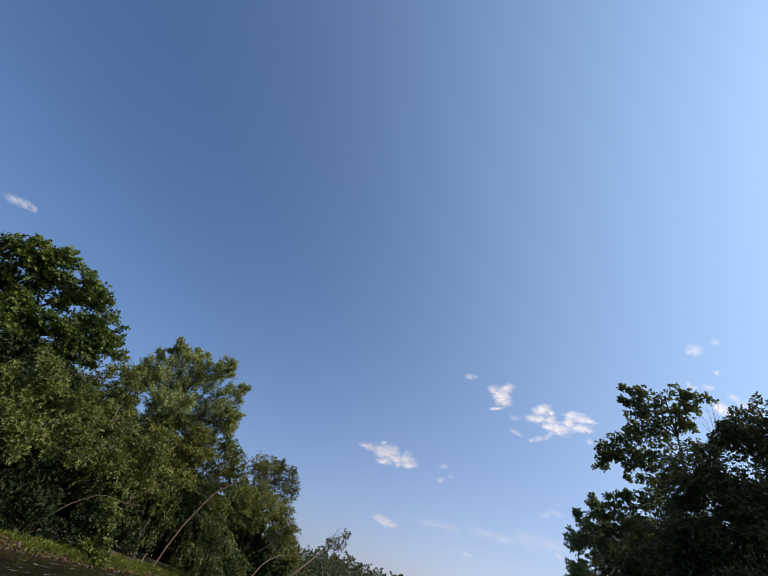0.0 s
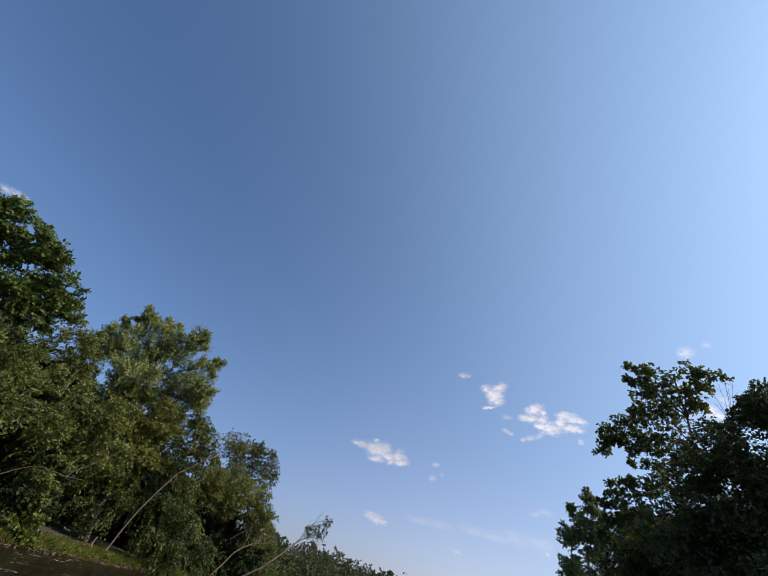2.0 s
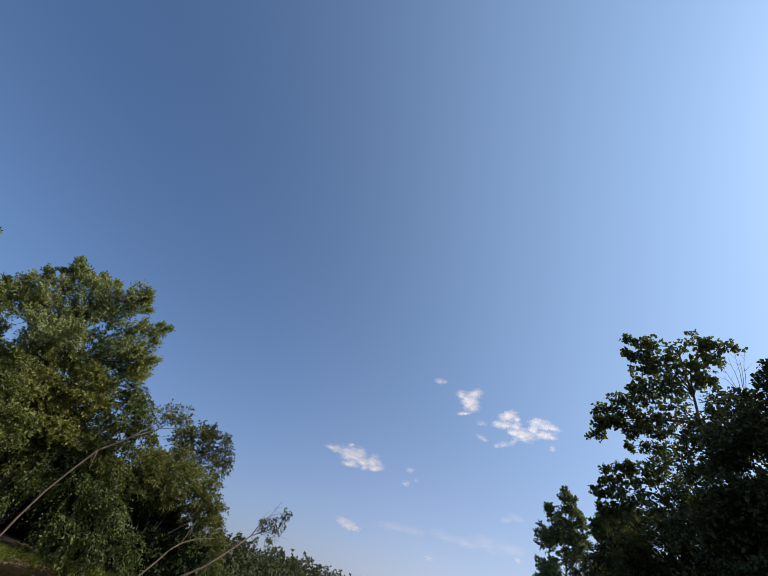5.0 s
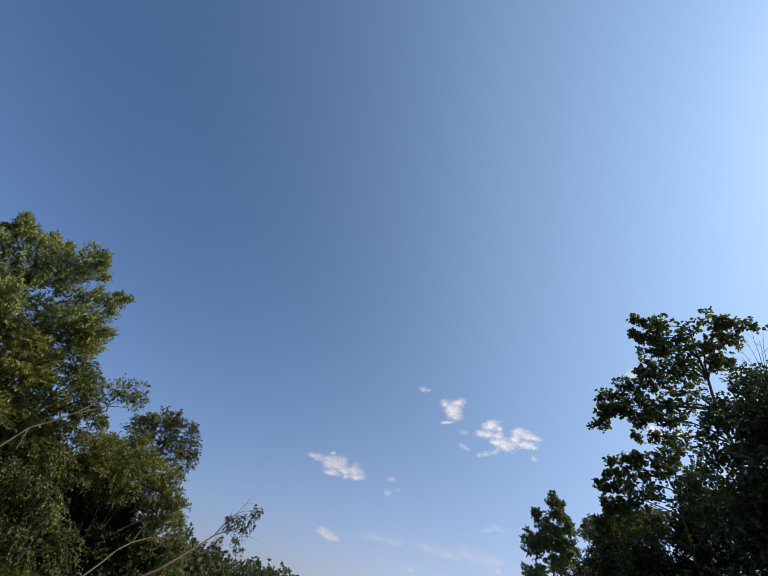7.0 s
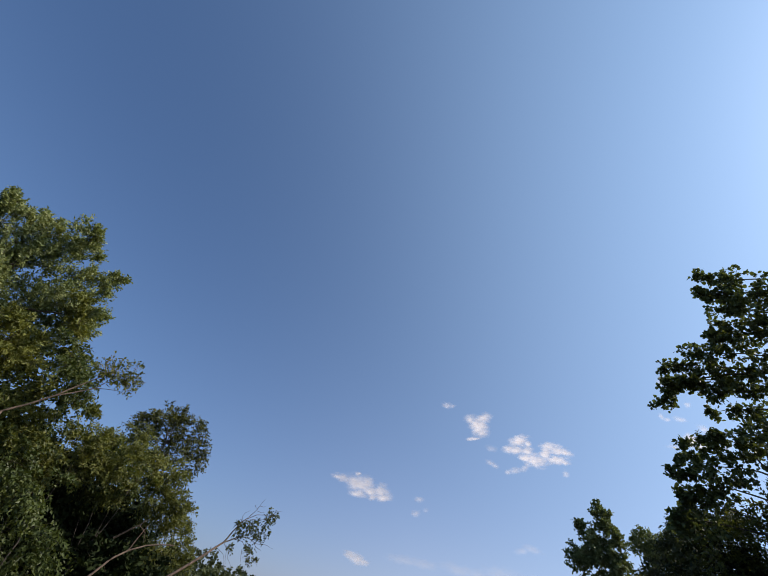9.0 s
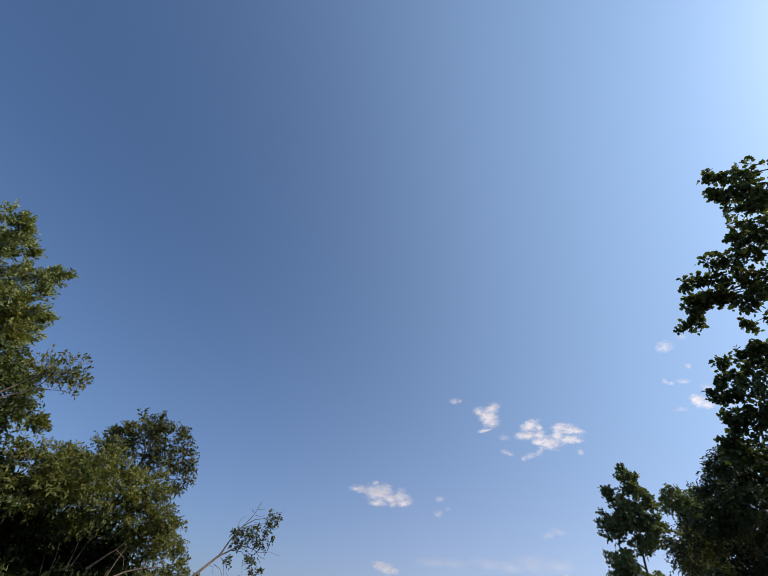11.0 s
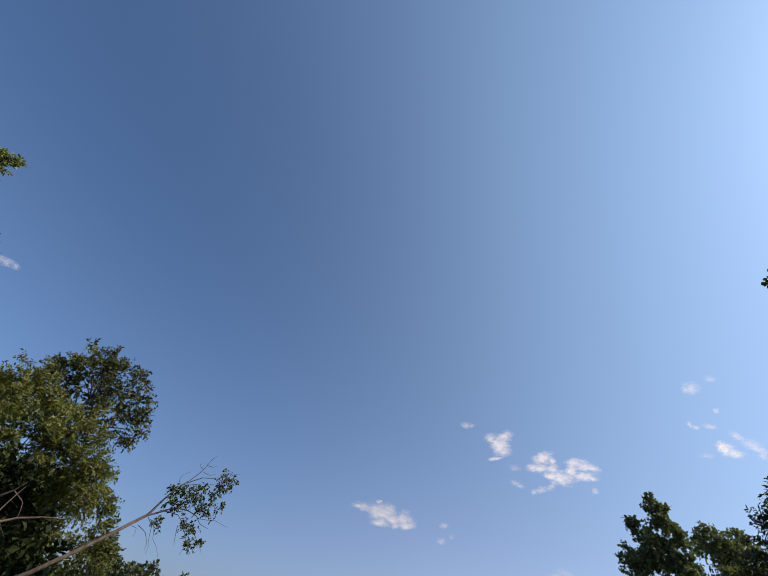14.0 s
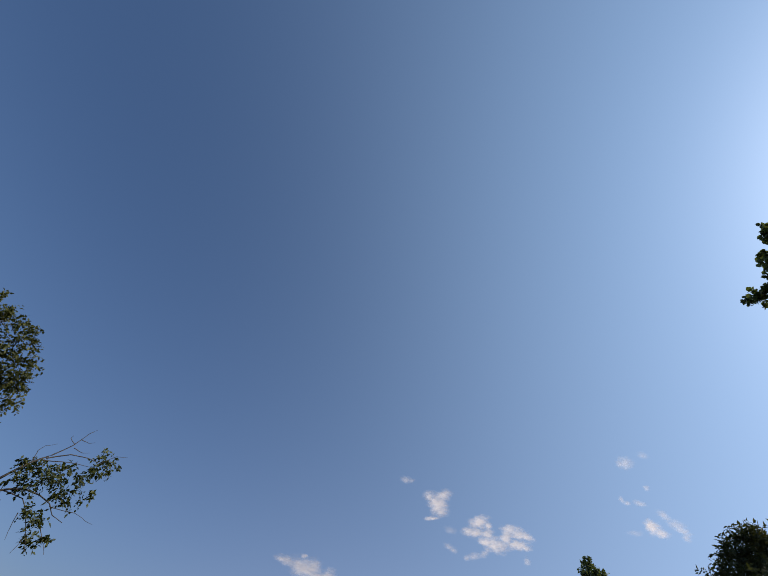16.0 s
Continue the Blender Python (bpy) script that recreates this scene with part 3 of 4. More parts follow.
plant("vine_thicket", "bank thicket hung with broad-leaved green vines", "shrub", (-13.7, 21.4, 0.6), [
    (-15.0, 19.2, 1.7, 1.02), (-14.0, 20.1, 1.4, 0.84), (-13.2, 20.8, 1.9, 0.98), (-12.2, 21.5, 2.2, 1.01), (-11.6, 21.9, 2.8, 0.94),
    (-11.7, 21.8, 1.1, 0.88), (-10.8, 22.4, 1.2, 0.80), (-10.6, 22.5, 2.2, 0.83), (-13.4, 20.6, 3.0, 1.01), (-9.8, 23.0, 1.0, 0.71),
    (-11.5, 21.3, 5.6, 0.50), (-11.3, 21.8, 5.2, 0.53), (-11.2, 22.1, 4.5, 0.58), (-12.04, 21.62, 5.99, 0.50), (-11.80, 22.03, 5.63, 0.50), (-12.26, 21.24, 6.29, 0.42),
],
      VINE, 16, trunk=0.03, limbs=3, bark=DARK, leaf=0.12, width=0.6, spray=0.45, per_m2=27, droop=0.7, flat=0.7, fill=0.16, lumps=22, lump=(0.1, 0.24), far_out=(0.4, 1.0), long=2.0, up=-0.5)
plant("locust_tree", "small open-crowned locust tree with airy leaves", "tree", (-12.3, 28.3, 0.5), [
    (-11.5, 26.8, 6.9, 0.3), (-11.2, 27.3, 6.95, 0.38), (-12.2, 27.8, 6.85, 0.46), (-11.6, 28.0, 6.75, 0.54), (-10.7, 27.6, 6.75, 0.44),
    (-10.7, 28.3, 6.95, 0.25), (-12.3, 27.2, 6.55, 0.32), (-12.2, 26.8, 6.15, 0.38), (-13.0, 27.3, 6.35, 0.28), (-12.2, 26.9, 5.75, 0.34),
    (-12.0, 27.5, 6.15, 0.44), (-11.5, 28.1, 6.15, 0.42), (-11.0, 28.3, 6.35, 0.46), (-10.6, 28.9, 6.15, 0.34), (-12.5, 27.9, 5.85, 0.26),
    (-12.1, 28.7, 5.85, 0.30), (-11.0, 28.2, 5.65, 0.42), (-10.8, 29.1, 5.65, 0.38), (-10.5, 29.4, 5.75, 0.28), (-11.2, 28.2, 5.25, 0.28),
    (-10.5, 28.2, 4.95, 0.26), (-11.0, 29.7, 5.45, 0.20), (-11.7, 27.9, 5.25, 0.20),
    (-10.55, 28.3, 6.7, 0.28), (-10.5, 28.8, 6.5, 0.26), (-10.3, 28.9, 6.1, 0.26),
],
      DUSKGREEN, 17, trunk=0.1, top=(-11.6, 28.0, 5.9), leaf=0.11, width=0.6, spray=0.42, per_m2=34, twigs=0.3, limbs=20, lumps=11, fill=0.3, flat=0.5, lump=(0.18, 0.36), far_out=(0.35, 0.95), long=1.5, up=0.1)
plant("willow_bush", "olive-yellow rounded bushy willow over the river", "tree", (-11.2, 26.2, 0.4), [
    (-11.7, 25.4, 4.7, 0.68), (-11.2, 25.9, 5.0, 0.66), (-12.0, 25.1, 4.3, 0.80), (-11.2, 25.9, 4.0, 1.16), (-10.3, 26.6, 4.5, 0.83),
    (-9.7, 27.2, 4.2, 0.52), (-12.1, 25.0, 3.8, 0.70), (-10.1, 26.8, 3.8, 0.66), (-9.3, 27.4, 3.8, 0.46),
    (-9.3, 27.4, 3.4, 0.50),
] + [
    (-10.1, 28.0, 3.8, 0.49), (-9.6, 28.5, 3.6, 0.30), (-9.7, 28.4, 3.0, 0.60), (-9.2, 28.8, 2.7, 0.44), (-9.1, 28.9, 2.1, 0.63),
    (-10.0, 28.1, 2.0, 0.40), (-9.3, 28.7, 3.3, 0.19), (-8.9, 29.1, 2.4, 0.29), (-10.2, 27.9, 3.2, 0.52),
],
      WILLOW, 18, trunk=0.035, limbs=1, bark=DARK, leaf=0.11, width=0.5, spray=0.34, per_m2=44, flat=0.65, fill=0.34, lumps=20, lump=(0.12, 0.27), far_out=(0.35, 0.95), long=1.7, up=0.25)
plant("vine_thicket", "dark green vine thicket at the water's edge", "shrub", (-11.2, 26.6, 0.4), [
    (-12.4, 25.8, 4.5, 0.78), (-11.1, 26.5, 0.6, 0.70), (-11.5, 25.1, 0.5, 0.66), (-11.0, 25.2, 4.2, 0.50), (-10.5, 25.7, 3.9, 0.48),
    (-11.5, 24.9, 4.3, 0.50), (-10.9, 25.3, 3.5, 0.40),
],
      VINE, 19, trunk=0.03, limbs=1, bark=DARK, leaf=0.125, width=0.75, spray=0.4, per_m2=24, droop=0.6, flat=0.7, fill=0.15, lumps=18, lump=(0.12, 0.25), far_out=(0.4, 1.0), long=1.6, up=-0.5)

plant("willow_bush", "bushy olive growth behind the leaning tree", "tree", (-11.6, 24.2, 0.4), [
    (-11.6, 23.7, 4.3, 0.50), (-11.9, 23.5, 3.6, 0.78), (-10.9, 24.2, 4.1, 0.52), (-10.4, 24.6, 3.8, 0.74), (-12.1, 23.3, 2.9, 0.70),
    (-11.1, 24.1, 3.5, 0.50),
],
      WILLOW, 20, trunk=0.035, limbs=1, bark=DARK, leaf=0.12, width=0.5, spray=0.38, per_m2=28, flat=0.6, fill=0.32, long=1.7, up=0.25)

# filler growth behind the bank's front row; near-black leaves stand in for shade
rng = np.random.default_rng(77)
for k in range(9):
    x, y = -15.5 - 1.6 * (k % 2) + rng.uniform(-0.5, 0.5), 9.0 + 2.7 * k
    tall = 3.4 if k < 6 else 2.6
    plant("shade_fill_shrub", "filler shrub behind the bank growth, leaves coloured for shade", "shrub", (x, y, 0.8),
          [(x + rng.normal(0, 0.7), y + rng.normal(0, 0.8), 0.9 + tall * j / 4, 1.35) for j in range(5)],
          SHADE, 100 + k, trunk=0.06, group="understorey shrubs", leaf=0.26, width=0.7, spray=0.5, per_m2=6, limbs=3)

# taller filler closes sky gaps, with the same shade-dark leaf colour
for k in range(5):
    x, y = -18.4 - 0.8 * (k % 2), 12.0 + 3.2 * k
    plant("shade_fill_shrub", "filler sapling behind the bank trees, leaves coloured for shade", "shrub", (x, y, 0.9),
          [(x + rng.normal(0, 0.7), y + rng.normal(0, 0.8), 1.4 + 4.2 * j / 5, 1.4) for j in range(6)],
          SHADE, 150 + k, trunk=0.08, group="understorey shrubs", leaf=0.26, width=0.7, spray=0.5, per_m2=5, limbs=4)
# dark fill put in the hollow where shade falls under the willows
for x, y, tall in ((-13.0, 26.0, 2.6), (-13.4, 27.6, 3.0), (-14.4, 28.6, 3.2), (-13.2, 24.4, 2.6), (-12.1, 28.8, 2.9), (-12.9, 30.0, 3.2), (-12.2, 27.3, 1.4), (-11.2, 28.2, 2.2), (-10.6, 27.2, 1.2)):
    plant("shade_fill_shrub", "filler shrub in the willow hollow, leaves coloured for shade", "shrub", (x, y, 0.6),
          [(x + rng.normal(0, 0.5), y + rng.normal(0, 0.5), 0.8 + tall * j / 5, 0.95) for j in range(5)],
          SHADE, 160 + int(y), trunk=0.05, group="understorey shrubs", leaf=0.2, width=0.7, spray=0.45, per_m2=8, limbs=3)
# herbs behind the grass, shade of the overhang put into their leaf colour
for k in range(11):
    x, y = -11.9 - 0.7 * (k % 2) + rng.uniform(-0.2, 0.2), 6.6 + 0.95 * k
    plant("shade_fill_shrub", "low herbs and saplings, leaves coloured near-black for shade", "shrub", (x, y, 0.3),
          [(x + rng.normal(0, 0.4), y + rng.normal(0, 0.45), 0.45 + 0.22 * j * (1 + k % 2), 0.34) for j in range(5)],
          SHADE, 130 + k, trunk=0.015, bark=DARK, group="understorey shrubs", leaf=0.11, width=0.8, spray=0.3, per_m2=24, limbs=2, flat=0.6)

for k in range(9):
    x, y = -12.6 - 1.1 * (k % 2) + rng.uniform(-0.3, 0.3), 31.0 + 2.1 * k
    plant("bank_shrub", "low green shrub on the downstream bank", "shrub", (x, y, 0.5),
          [(x + rng.normal(0, 0.7), y + rng.normal(0, 0.7), 0.7 + 0.3 * j, 0.6) for j in range(4)],
          VINE, 180 + k, trunk=0.03, group="downstream shrubs", leaf=0.2, width=0.7, spray=0.4, per_m2=9, limbs=3)

# ---- trees of the right bank ----
ARMS = [
    (9.97, 20.96, 12.99, 8.23, 21.61, 13.40, 0.46, 0.23),
    (9.92, 21.08, 12.45, 8.17, 21.94, 12.82, 0.50, 0.18),
    (10.11, 21.63, 12.08, 8.52, 22.00, 12.20, 0.55, 0.27),
    (10.02, 21.75, 11.74, 8.72, 22.3, 11.9, 0.50, 0.30),
    (10.04, 21.88, 11.38, 8.66, 22.63, 11.57, 0.49, 0.25),
    (10.28, 22.48, 10.99, 8.05, 23.35, 11.36, 0.50, 0.29),
    (10.01, 22.87, 10.59, 7.56, 23.88, 11.06, 0.50, 0.25),
    (9.69, 23.62, 10.70, 7.67, 24.60, 10.72, 0.42, 0.23),
    (8.43, 24.42, 10.92, 7.90, 25.24, 10.37, 0.23, 0.23),
    (10.24, 23.08, 10.07, 8.88, 23.87, 10.13, 0.50, 0.27),
    (10.38, 23.55, 9.64, 9.02, 24.34, 9.70, 0.50, 0.25),
    (10.51, 21.35, 12.11, 10.67, 19.88, 12.98, 0.42, 0.29),
    (10.75, 21.09, 12.22, 11.17, 19.75, 12.67, 0.37, 0.31),
    (10.86, 21.37, 11.76, 11.04, 20.97, 11.33, 0.32, 0.26),
]
plant("sycamore_tree", "backlit sycamore with broad leaves and open sprays", "tree", (11.8, 22.2, 0.6), boughs(ARMS, 3),
      SYCAMORE, 21, trunk=0.13, top=(10.4, 21.6, 12.4), arms=ARMS, leaf=0.125, width=0.85, spray=0.2, per_m2=20, blades=4, limbs=0, lumps=15, fill=0.1, flat=0.8, lump=(0.1, 0.2), far_out=(0.1, 1.05), ruffle=0.8, long=1.4, up=0.05, broad=True)
ARMS = [
    (10.16, 23.80, 8.85, 8.17, 25.01, 8.76, 0.45, 0.18),
    (9.80, 24.52, 8.51, 7.91, 25.39, 8.29, 0.46, 0.20),
    (9.37, 24.57, 7.95, 7.78, 25.55, 7.84, 0.45, 0.20),
    (9.18, 25.25, 7.58, 7.94, 25.83, 7.28, 0.45, 0.22),
    (8.83, 25.45, 7.03, 7.82, 26.00, 6.71, 0.45, 0.22),
    (8.78, 25.88, 6.61, 7.85, 26.23, 6.35, 0.45, 0.22),
]
plant("sycamore_tree", "young sycamore with leafy low branches", "tree", (11.0, 24.6, 0.6), boughs(ARMS, 4),
      SYCAMORE, 22, trunk=0.09, top=(10.2, 24.4, 8.6), arms=ARMS, leaf=0.125, width=0.85, spray=0.2, per_m2=20, blades=4, limbs=0, lumps=15, fill=0.1, flat=0.8, lump=(0.1, 0.2), far_out=(0.1, 1.05), ruffle=0.8, long=1.4, up=0.05, broad=True)
plant("shade_tree", "dark densely leaved tree in its own shade", "tree", (13.0, 16.5, 0.7), [
    (10.5, 17.0, 9.9, 0.66), (9.7, 17.5, 8.8, 0.65), (11.5, 16.3, 10.2, 0.84), (10.7, 16.9, 8.7, 1.46), (9.1, 17.8, 7.6, 0.94),
    (9.9, 17.4, 7.1, 1.42), (10.5, 17.0, 6.3, 1.50), (8.6, 18.0, 6.2, 1.08), (9.0, 17.9, 5.3, 1.20), (7.6, 18.5, 5.1, 0.89),
    (12.0, 16.0, 9.2, 1.76), (11.8, 16.2, 6.8, 1.76),
],
      DUSKY, 23, trunk=0.25, skirt=8, leaf=0.135, width=0.7, spray=0.4, per_m2=14, fill=0.3, flat=0.6, long=1.4, up=0.2)
plant("shade_tree", "dark leafy tree behind the sycamore", "tree", (11.5, 24.0, 0.7), [
    (11.1, 25.0, 9.2, 0.79), (11.2, 24.8, 8.1, 0.94), (10.4, 25.4, 7.2, 0.93), (9.6, 25.8, 6.4, 0.83), (10.5, 25.4, 5.9, 1.05),
    (11.5, 24.7, 6.9, 1.06), (9.1, 26.1, 5.5, 0.73),
],
      LOCUST, 24, trunk=0.12, skirt=6, leaf=0.13, width=0.6, spray=0.4, per_m2=13, lumps=18, lump=(0.14, 0.3), far_out=(0.3, 1.0), fill=0.25, long=1.5, up=0.2)
plant("shade_tree", "dark overhanging tree beside the sycamore", "tree", (12.6, 19.5, 0.7), [
    (10.2, 19.3, 9.7, 0.58), (9.6, 19.8, 8.8, 0.63), (10.1, 19.4, 8.2, 0.85), (9.1, 20.2, 7.8, 0.66), (9.6, 19.9, 7.0, 0.96),
],
      DUSKY, 29, trunk=0.22, skirt=8, leaf=0.125, width=0.7, spray=0.38, per_m2=22, fill=0.3, flat=0.6, long=1.4, up=0.2)
plant("poplar_tree", "distant slender green poplar by the river", "tree", (17.4, 59.8, 0.7), [
    (17.4, 59.6, 19.0, 0.44), (17.3, 59.6, 18.1, 0.72), (15.6, 60.2, 16.9, 0.43), (18.1, 59.3, 18.0, 0.47), (18.0, 59.3, 17.1, 1.12),
    (15.8, 60.1, 16.7, 0.57), (16.7, 59.8, 15.7, 1.38), (18.7, 59.0, 15.6, 0.99), (15.3, 60.3, 13.7, 1.26), (17.3, 59.6, 14.1, 1.55),
    (18.6, 59.1, 13.7, 1.21),
],
      BACKLIT, 25, trunk=0.25, skirt=14, leaf=0.2, width=0.85, spray=0.4, per_m2=16, blades=5, lift=0.6, fill=0.34, lumps=24, lump=(0.13, 0.28), far_out=(0.3, 1.0), long=1.5, up=0.9, broad=True)
plant("cypress_tree", "dark cypress with drooping layered sprays", "tree", (15.0, 36.2, 0.7), [
    (14.2, 36.6, 10.9, 0.50), (14.3, 36.5, 10.7, 0.82), (13.4, 37.0, 10.2, 0.66), (13.9, 36.8, 9.4, 1.02), (12.9, 37.4, 9.1, 0.69),
    (12.7, 37.4, 8.1, 0.89), (13.6, 36.9, 8.1, 1.30), (15.1, 36.0, 10.3, 1.35),
],
      CYPRESS, 26, trunk=0.22, skirt=12, leaf=0.2, width=0.4, spray=0.6, per_m2=12, blades=10, droop=0.5)
plant("leafy_tree", "mid-green tree between poplar and cypress", "tree", (23.4, 62.6, 0.7), [
    (23.6, 63.7, 18.0, 1.30), (24.0, 65.9, 17.8, 1.20), (24.0, 63.8, 17.1, 1.40), (26.4, 64.4, 18.3, 1.30), (24.9, 63.4, 16.9, 1.40), (27.0, 64.3, 17.7, 1.30), (24.4, 63.8, 16.4, 1.60),
],
      BACKLIT, 27, trunk=0.25, skirt=14, leaf=0.21, width=0.85, spray=0.5, per_m2=9, blades=5, fill=0.3, lumps=18, lump=(0.14, 0.3), long=1.4, up=0.5, broad=True)
plant("leafy_bush", "yellowish-green sunlit bush by the river", "shrub", (14.5, 42.0, 0.7), [
    (13.0, 41.2, 8.0, 0.50), (13.4, 41.0, 7.9, 0.40), (13.1, 41.2, 7.6, 0.55),
],
      YELLOW, 28, trunk=0.08, skirt=5, leaf=0.22, width=0.6, spray=0.5, per_m2=6)

rng = np.random.default_rng(78)
# added saplings close sky gaps; near-black leaf colour gives the deep shade here
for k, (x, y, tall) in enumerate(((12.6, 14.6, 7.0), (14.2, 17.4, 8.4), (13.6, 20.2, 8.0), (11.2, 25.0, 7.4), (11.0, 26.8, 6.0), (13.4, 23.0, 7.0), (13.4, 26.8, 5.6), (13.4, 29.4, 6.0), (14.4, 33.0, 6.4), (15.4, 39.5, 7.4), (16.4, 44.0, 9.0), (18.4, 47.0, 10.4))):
    plant("shade_fill_shrub", "filler sapling behind the sycamores, leaves coloured for shade", "shrub", (x, y, 0.9),
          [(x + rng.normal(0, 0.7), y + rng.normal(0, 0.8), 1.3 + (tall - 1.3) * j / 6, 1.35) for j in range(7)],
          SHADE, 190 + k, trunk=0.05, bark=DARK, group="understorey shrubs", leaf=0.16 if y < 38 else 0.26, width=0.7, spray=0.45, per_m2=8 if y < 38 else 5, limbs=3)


# ---- leaning and fallen wood ----
def stick(name, points, r0, r1, mat, parent=None, seed=0, wobble=0.03):
    """A crooked branch through the points, in the parent's place."""
    rng = np.random.default_rng(seed)
    base, line = np.array(parent.location) if parent else np.zeros(3), []
    for a, b in zip(points[:-1], points[1:]):
        line += bend(a, b, rng, wobble=wobble, steps=5)[:-1]
    line.append(np.array(points[-1], float))
    v, f = tube([p - base for p in line], taper(r0, r1, len(line)), 7)
    return part(name, raw_mesh(name, v, f, mat, True), parent)


leaning = tagged(new("leaning_tree"), "thin bare brown tree leaning over the bank", "tree")
leaning.location = (-11.93, 19.87, 0.34)
stick("trunk", [(-11.97, 19.84, 0.23), (-11.97, 19.85, 0.40), (-11.63, 19.97, 1.91), (-11.05, 20.25, 3.49), (-10.74, 20.45, 3.86), (-10.40, 20.61, 4.27), (-9.87, 21.04, 4.86)], 0.045, 0.016, PALE, leaning, 1)
stick("limb", [(-11.05, 20.25, 3.49), (-10.97, 20.31, 2.89)], 0.02, 0.008, PALE, leaning, 2)
stick("limb", [(-10.40, 20.61, 4.27), (-9.89, 20.99, 5.24), (-9.88, 20.81, 5.54), (-9.83, 20.70, 5.81)], 0.02, 0.006, PALE, leaning, 3)
stick("limb", [(-9.87, 21.04, 4.86), (-9.78, 21.17, 5.17), (-9.58, 21.38, 5.24), (-9.42, 21.48, 5.40), (-9.26, 21.60, 5.51), (-9.08, 21.73, 5.64)], 0.016, 0.004, PALE, leaning, 33, 0.05)
stick("limb", [(-9.87, 21.04, 4.86), (-9.75, 21.29, 5.01), (-9.52, 21.52, 5.11), (-9.37, 21.69, 5.11)], 0.013, 0.004, PALE, leaning, 35, 0.05)
rng = np.random.default_rng(31)
v, f, ends = leaves([
    (-9.36, 21.48, 5.52, 0.30), (-9.51, 21.25, 5.60, 0.35), (-9.67, 21.08, 5.54, 0.29), (-9.85, 20.86, 5.53, 0.29), (-9.88, 21.00, 5.24, 0.24), (-9.32, 21.62, 5.36, 0.21), (-9.63, 21.27, 5.32, 0.22),
], rng, leaf=0.1, spray=0.34, per_m2=36, blades=7, lumps=8, lump=(0.18, 0.36), fill=0.3)
part("crown", raw_mesh("crown", v - np.array(leaning.location), f, WILLOW), leaning)
tagged(part("brushwood", twig_mesh(ends - np.tile(np.array(leaning.location), 2), 0.6, rng, PALE, 0.006), leaning), kind="stuff")

stub = tagged(new("broken_stump"), "short pale broken sapling stump in grass", "stump")
stub.location = (-12.22, 19.27, 0.31)
stick("trunk", [(-12.23, 19.26, 0.24), (-12.24, 19.26, 0.43), (-12.21, 19.28, 0.65)], 0.07, 0.025, PALE, stub, 4)

fallen = tagged(new("fallen_tree"), "half-dead tree leaning far out over the water", "tree")
fallen.location = (-9.9, 25.6, 0.2)
stick("trunk", [(-9.9, 25.6, -0.1), (-8.11, 26.45, 1.39), (-7.32, 27.10, 2.47), (-7.00, 27.39, 2.96)], 0.06, 0.03, PALE, fallen, 5, 0.03)
stick("limb", [(-7.00, 27.39, 2.96), (-6.92, 27.45, 3.22), (-6.85, 27.51, 3.44), (-6.74, 27.58, 3.71), (-6.59, 27.69, 3.96), (-6.44, 27.77, 4.26), (-6.35, 27.79, 4.56)], 0.030, 0.005, BARK, fallen, 6, 0.04)
stick("limb", [(-7.00, 27.39, 2.96), (-6.87, 27.53, 3.08), (-6.73, 27.67, 3.23), (-6.59, 27.79, 3.32), (-6.41, 27.97, 3.35), (-6.23, 28.14, 3.31), (-6.11, 28.27, 3.18), (-5.94, 28.43, 3.15)], 0.026, 0.005, BARK, fallen, 7, 0.04)
stick("limb", [(-6.63, 27.67, 3.87), (-6.39, 27.85, 4.12), (-6.13, 28.07, 4.22), (-5.97, 28.21, 4.24)], 0.014, 0.005, BARK, fallen, 8, 0.04)
stick("limb", [(-6.65, 27.66, 3.82), (-6.35, 27.92, 4.00), (-6.05, 28.17, 4.11)], 0.011, 0.004, BARK, fallen, 9, 0.04)
stick("limb", [(-6.78, 27.62, 3.16), (-6.54, 27.86, 3.19), (-6.39, 28.02, 3.03), (-6.24, 28.18, 2.80), (-6.10, 28.32, 2.57)], 0.012, 0.003, BARK, fallen, 34, 0.04)
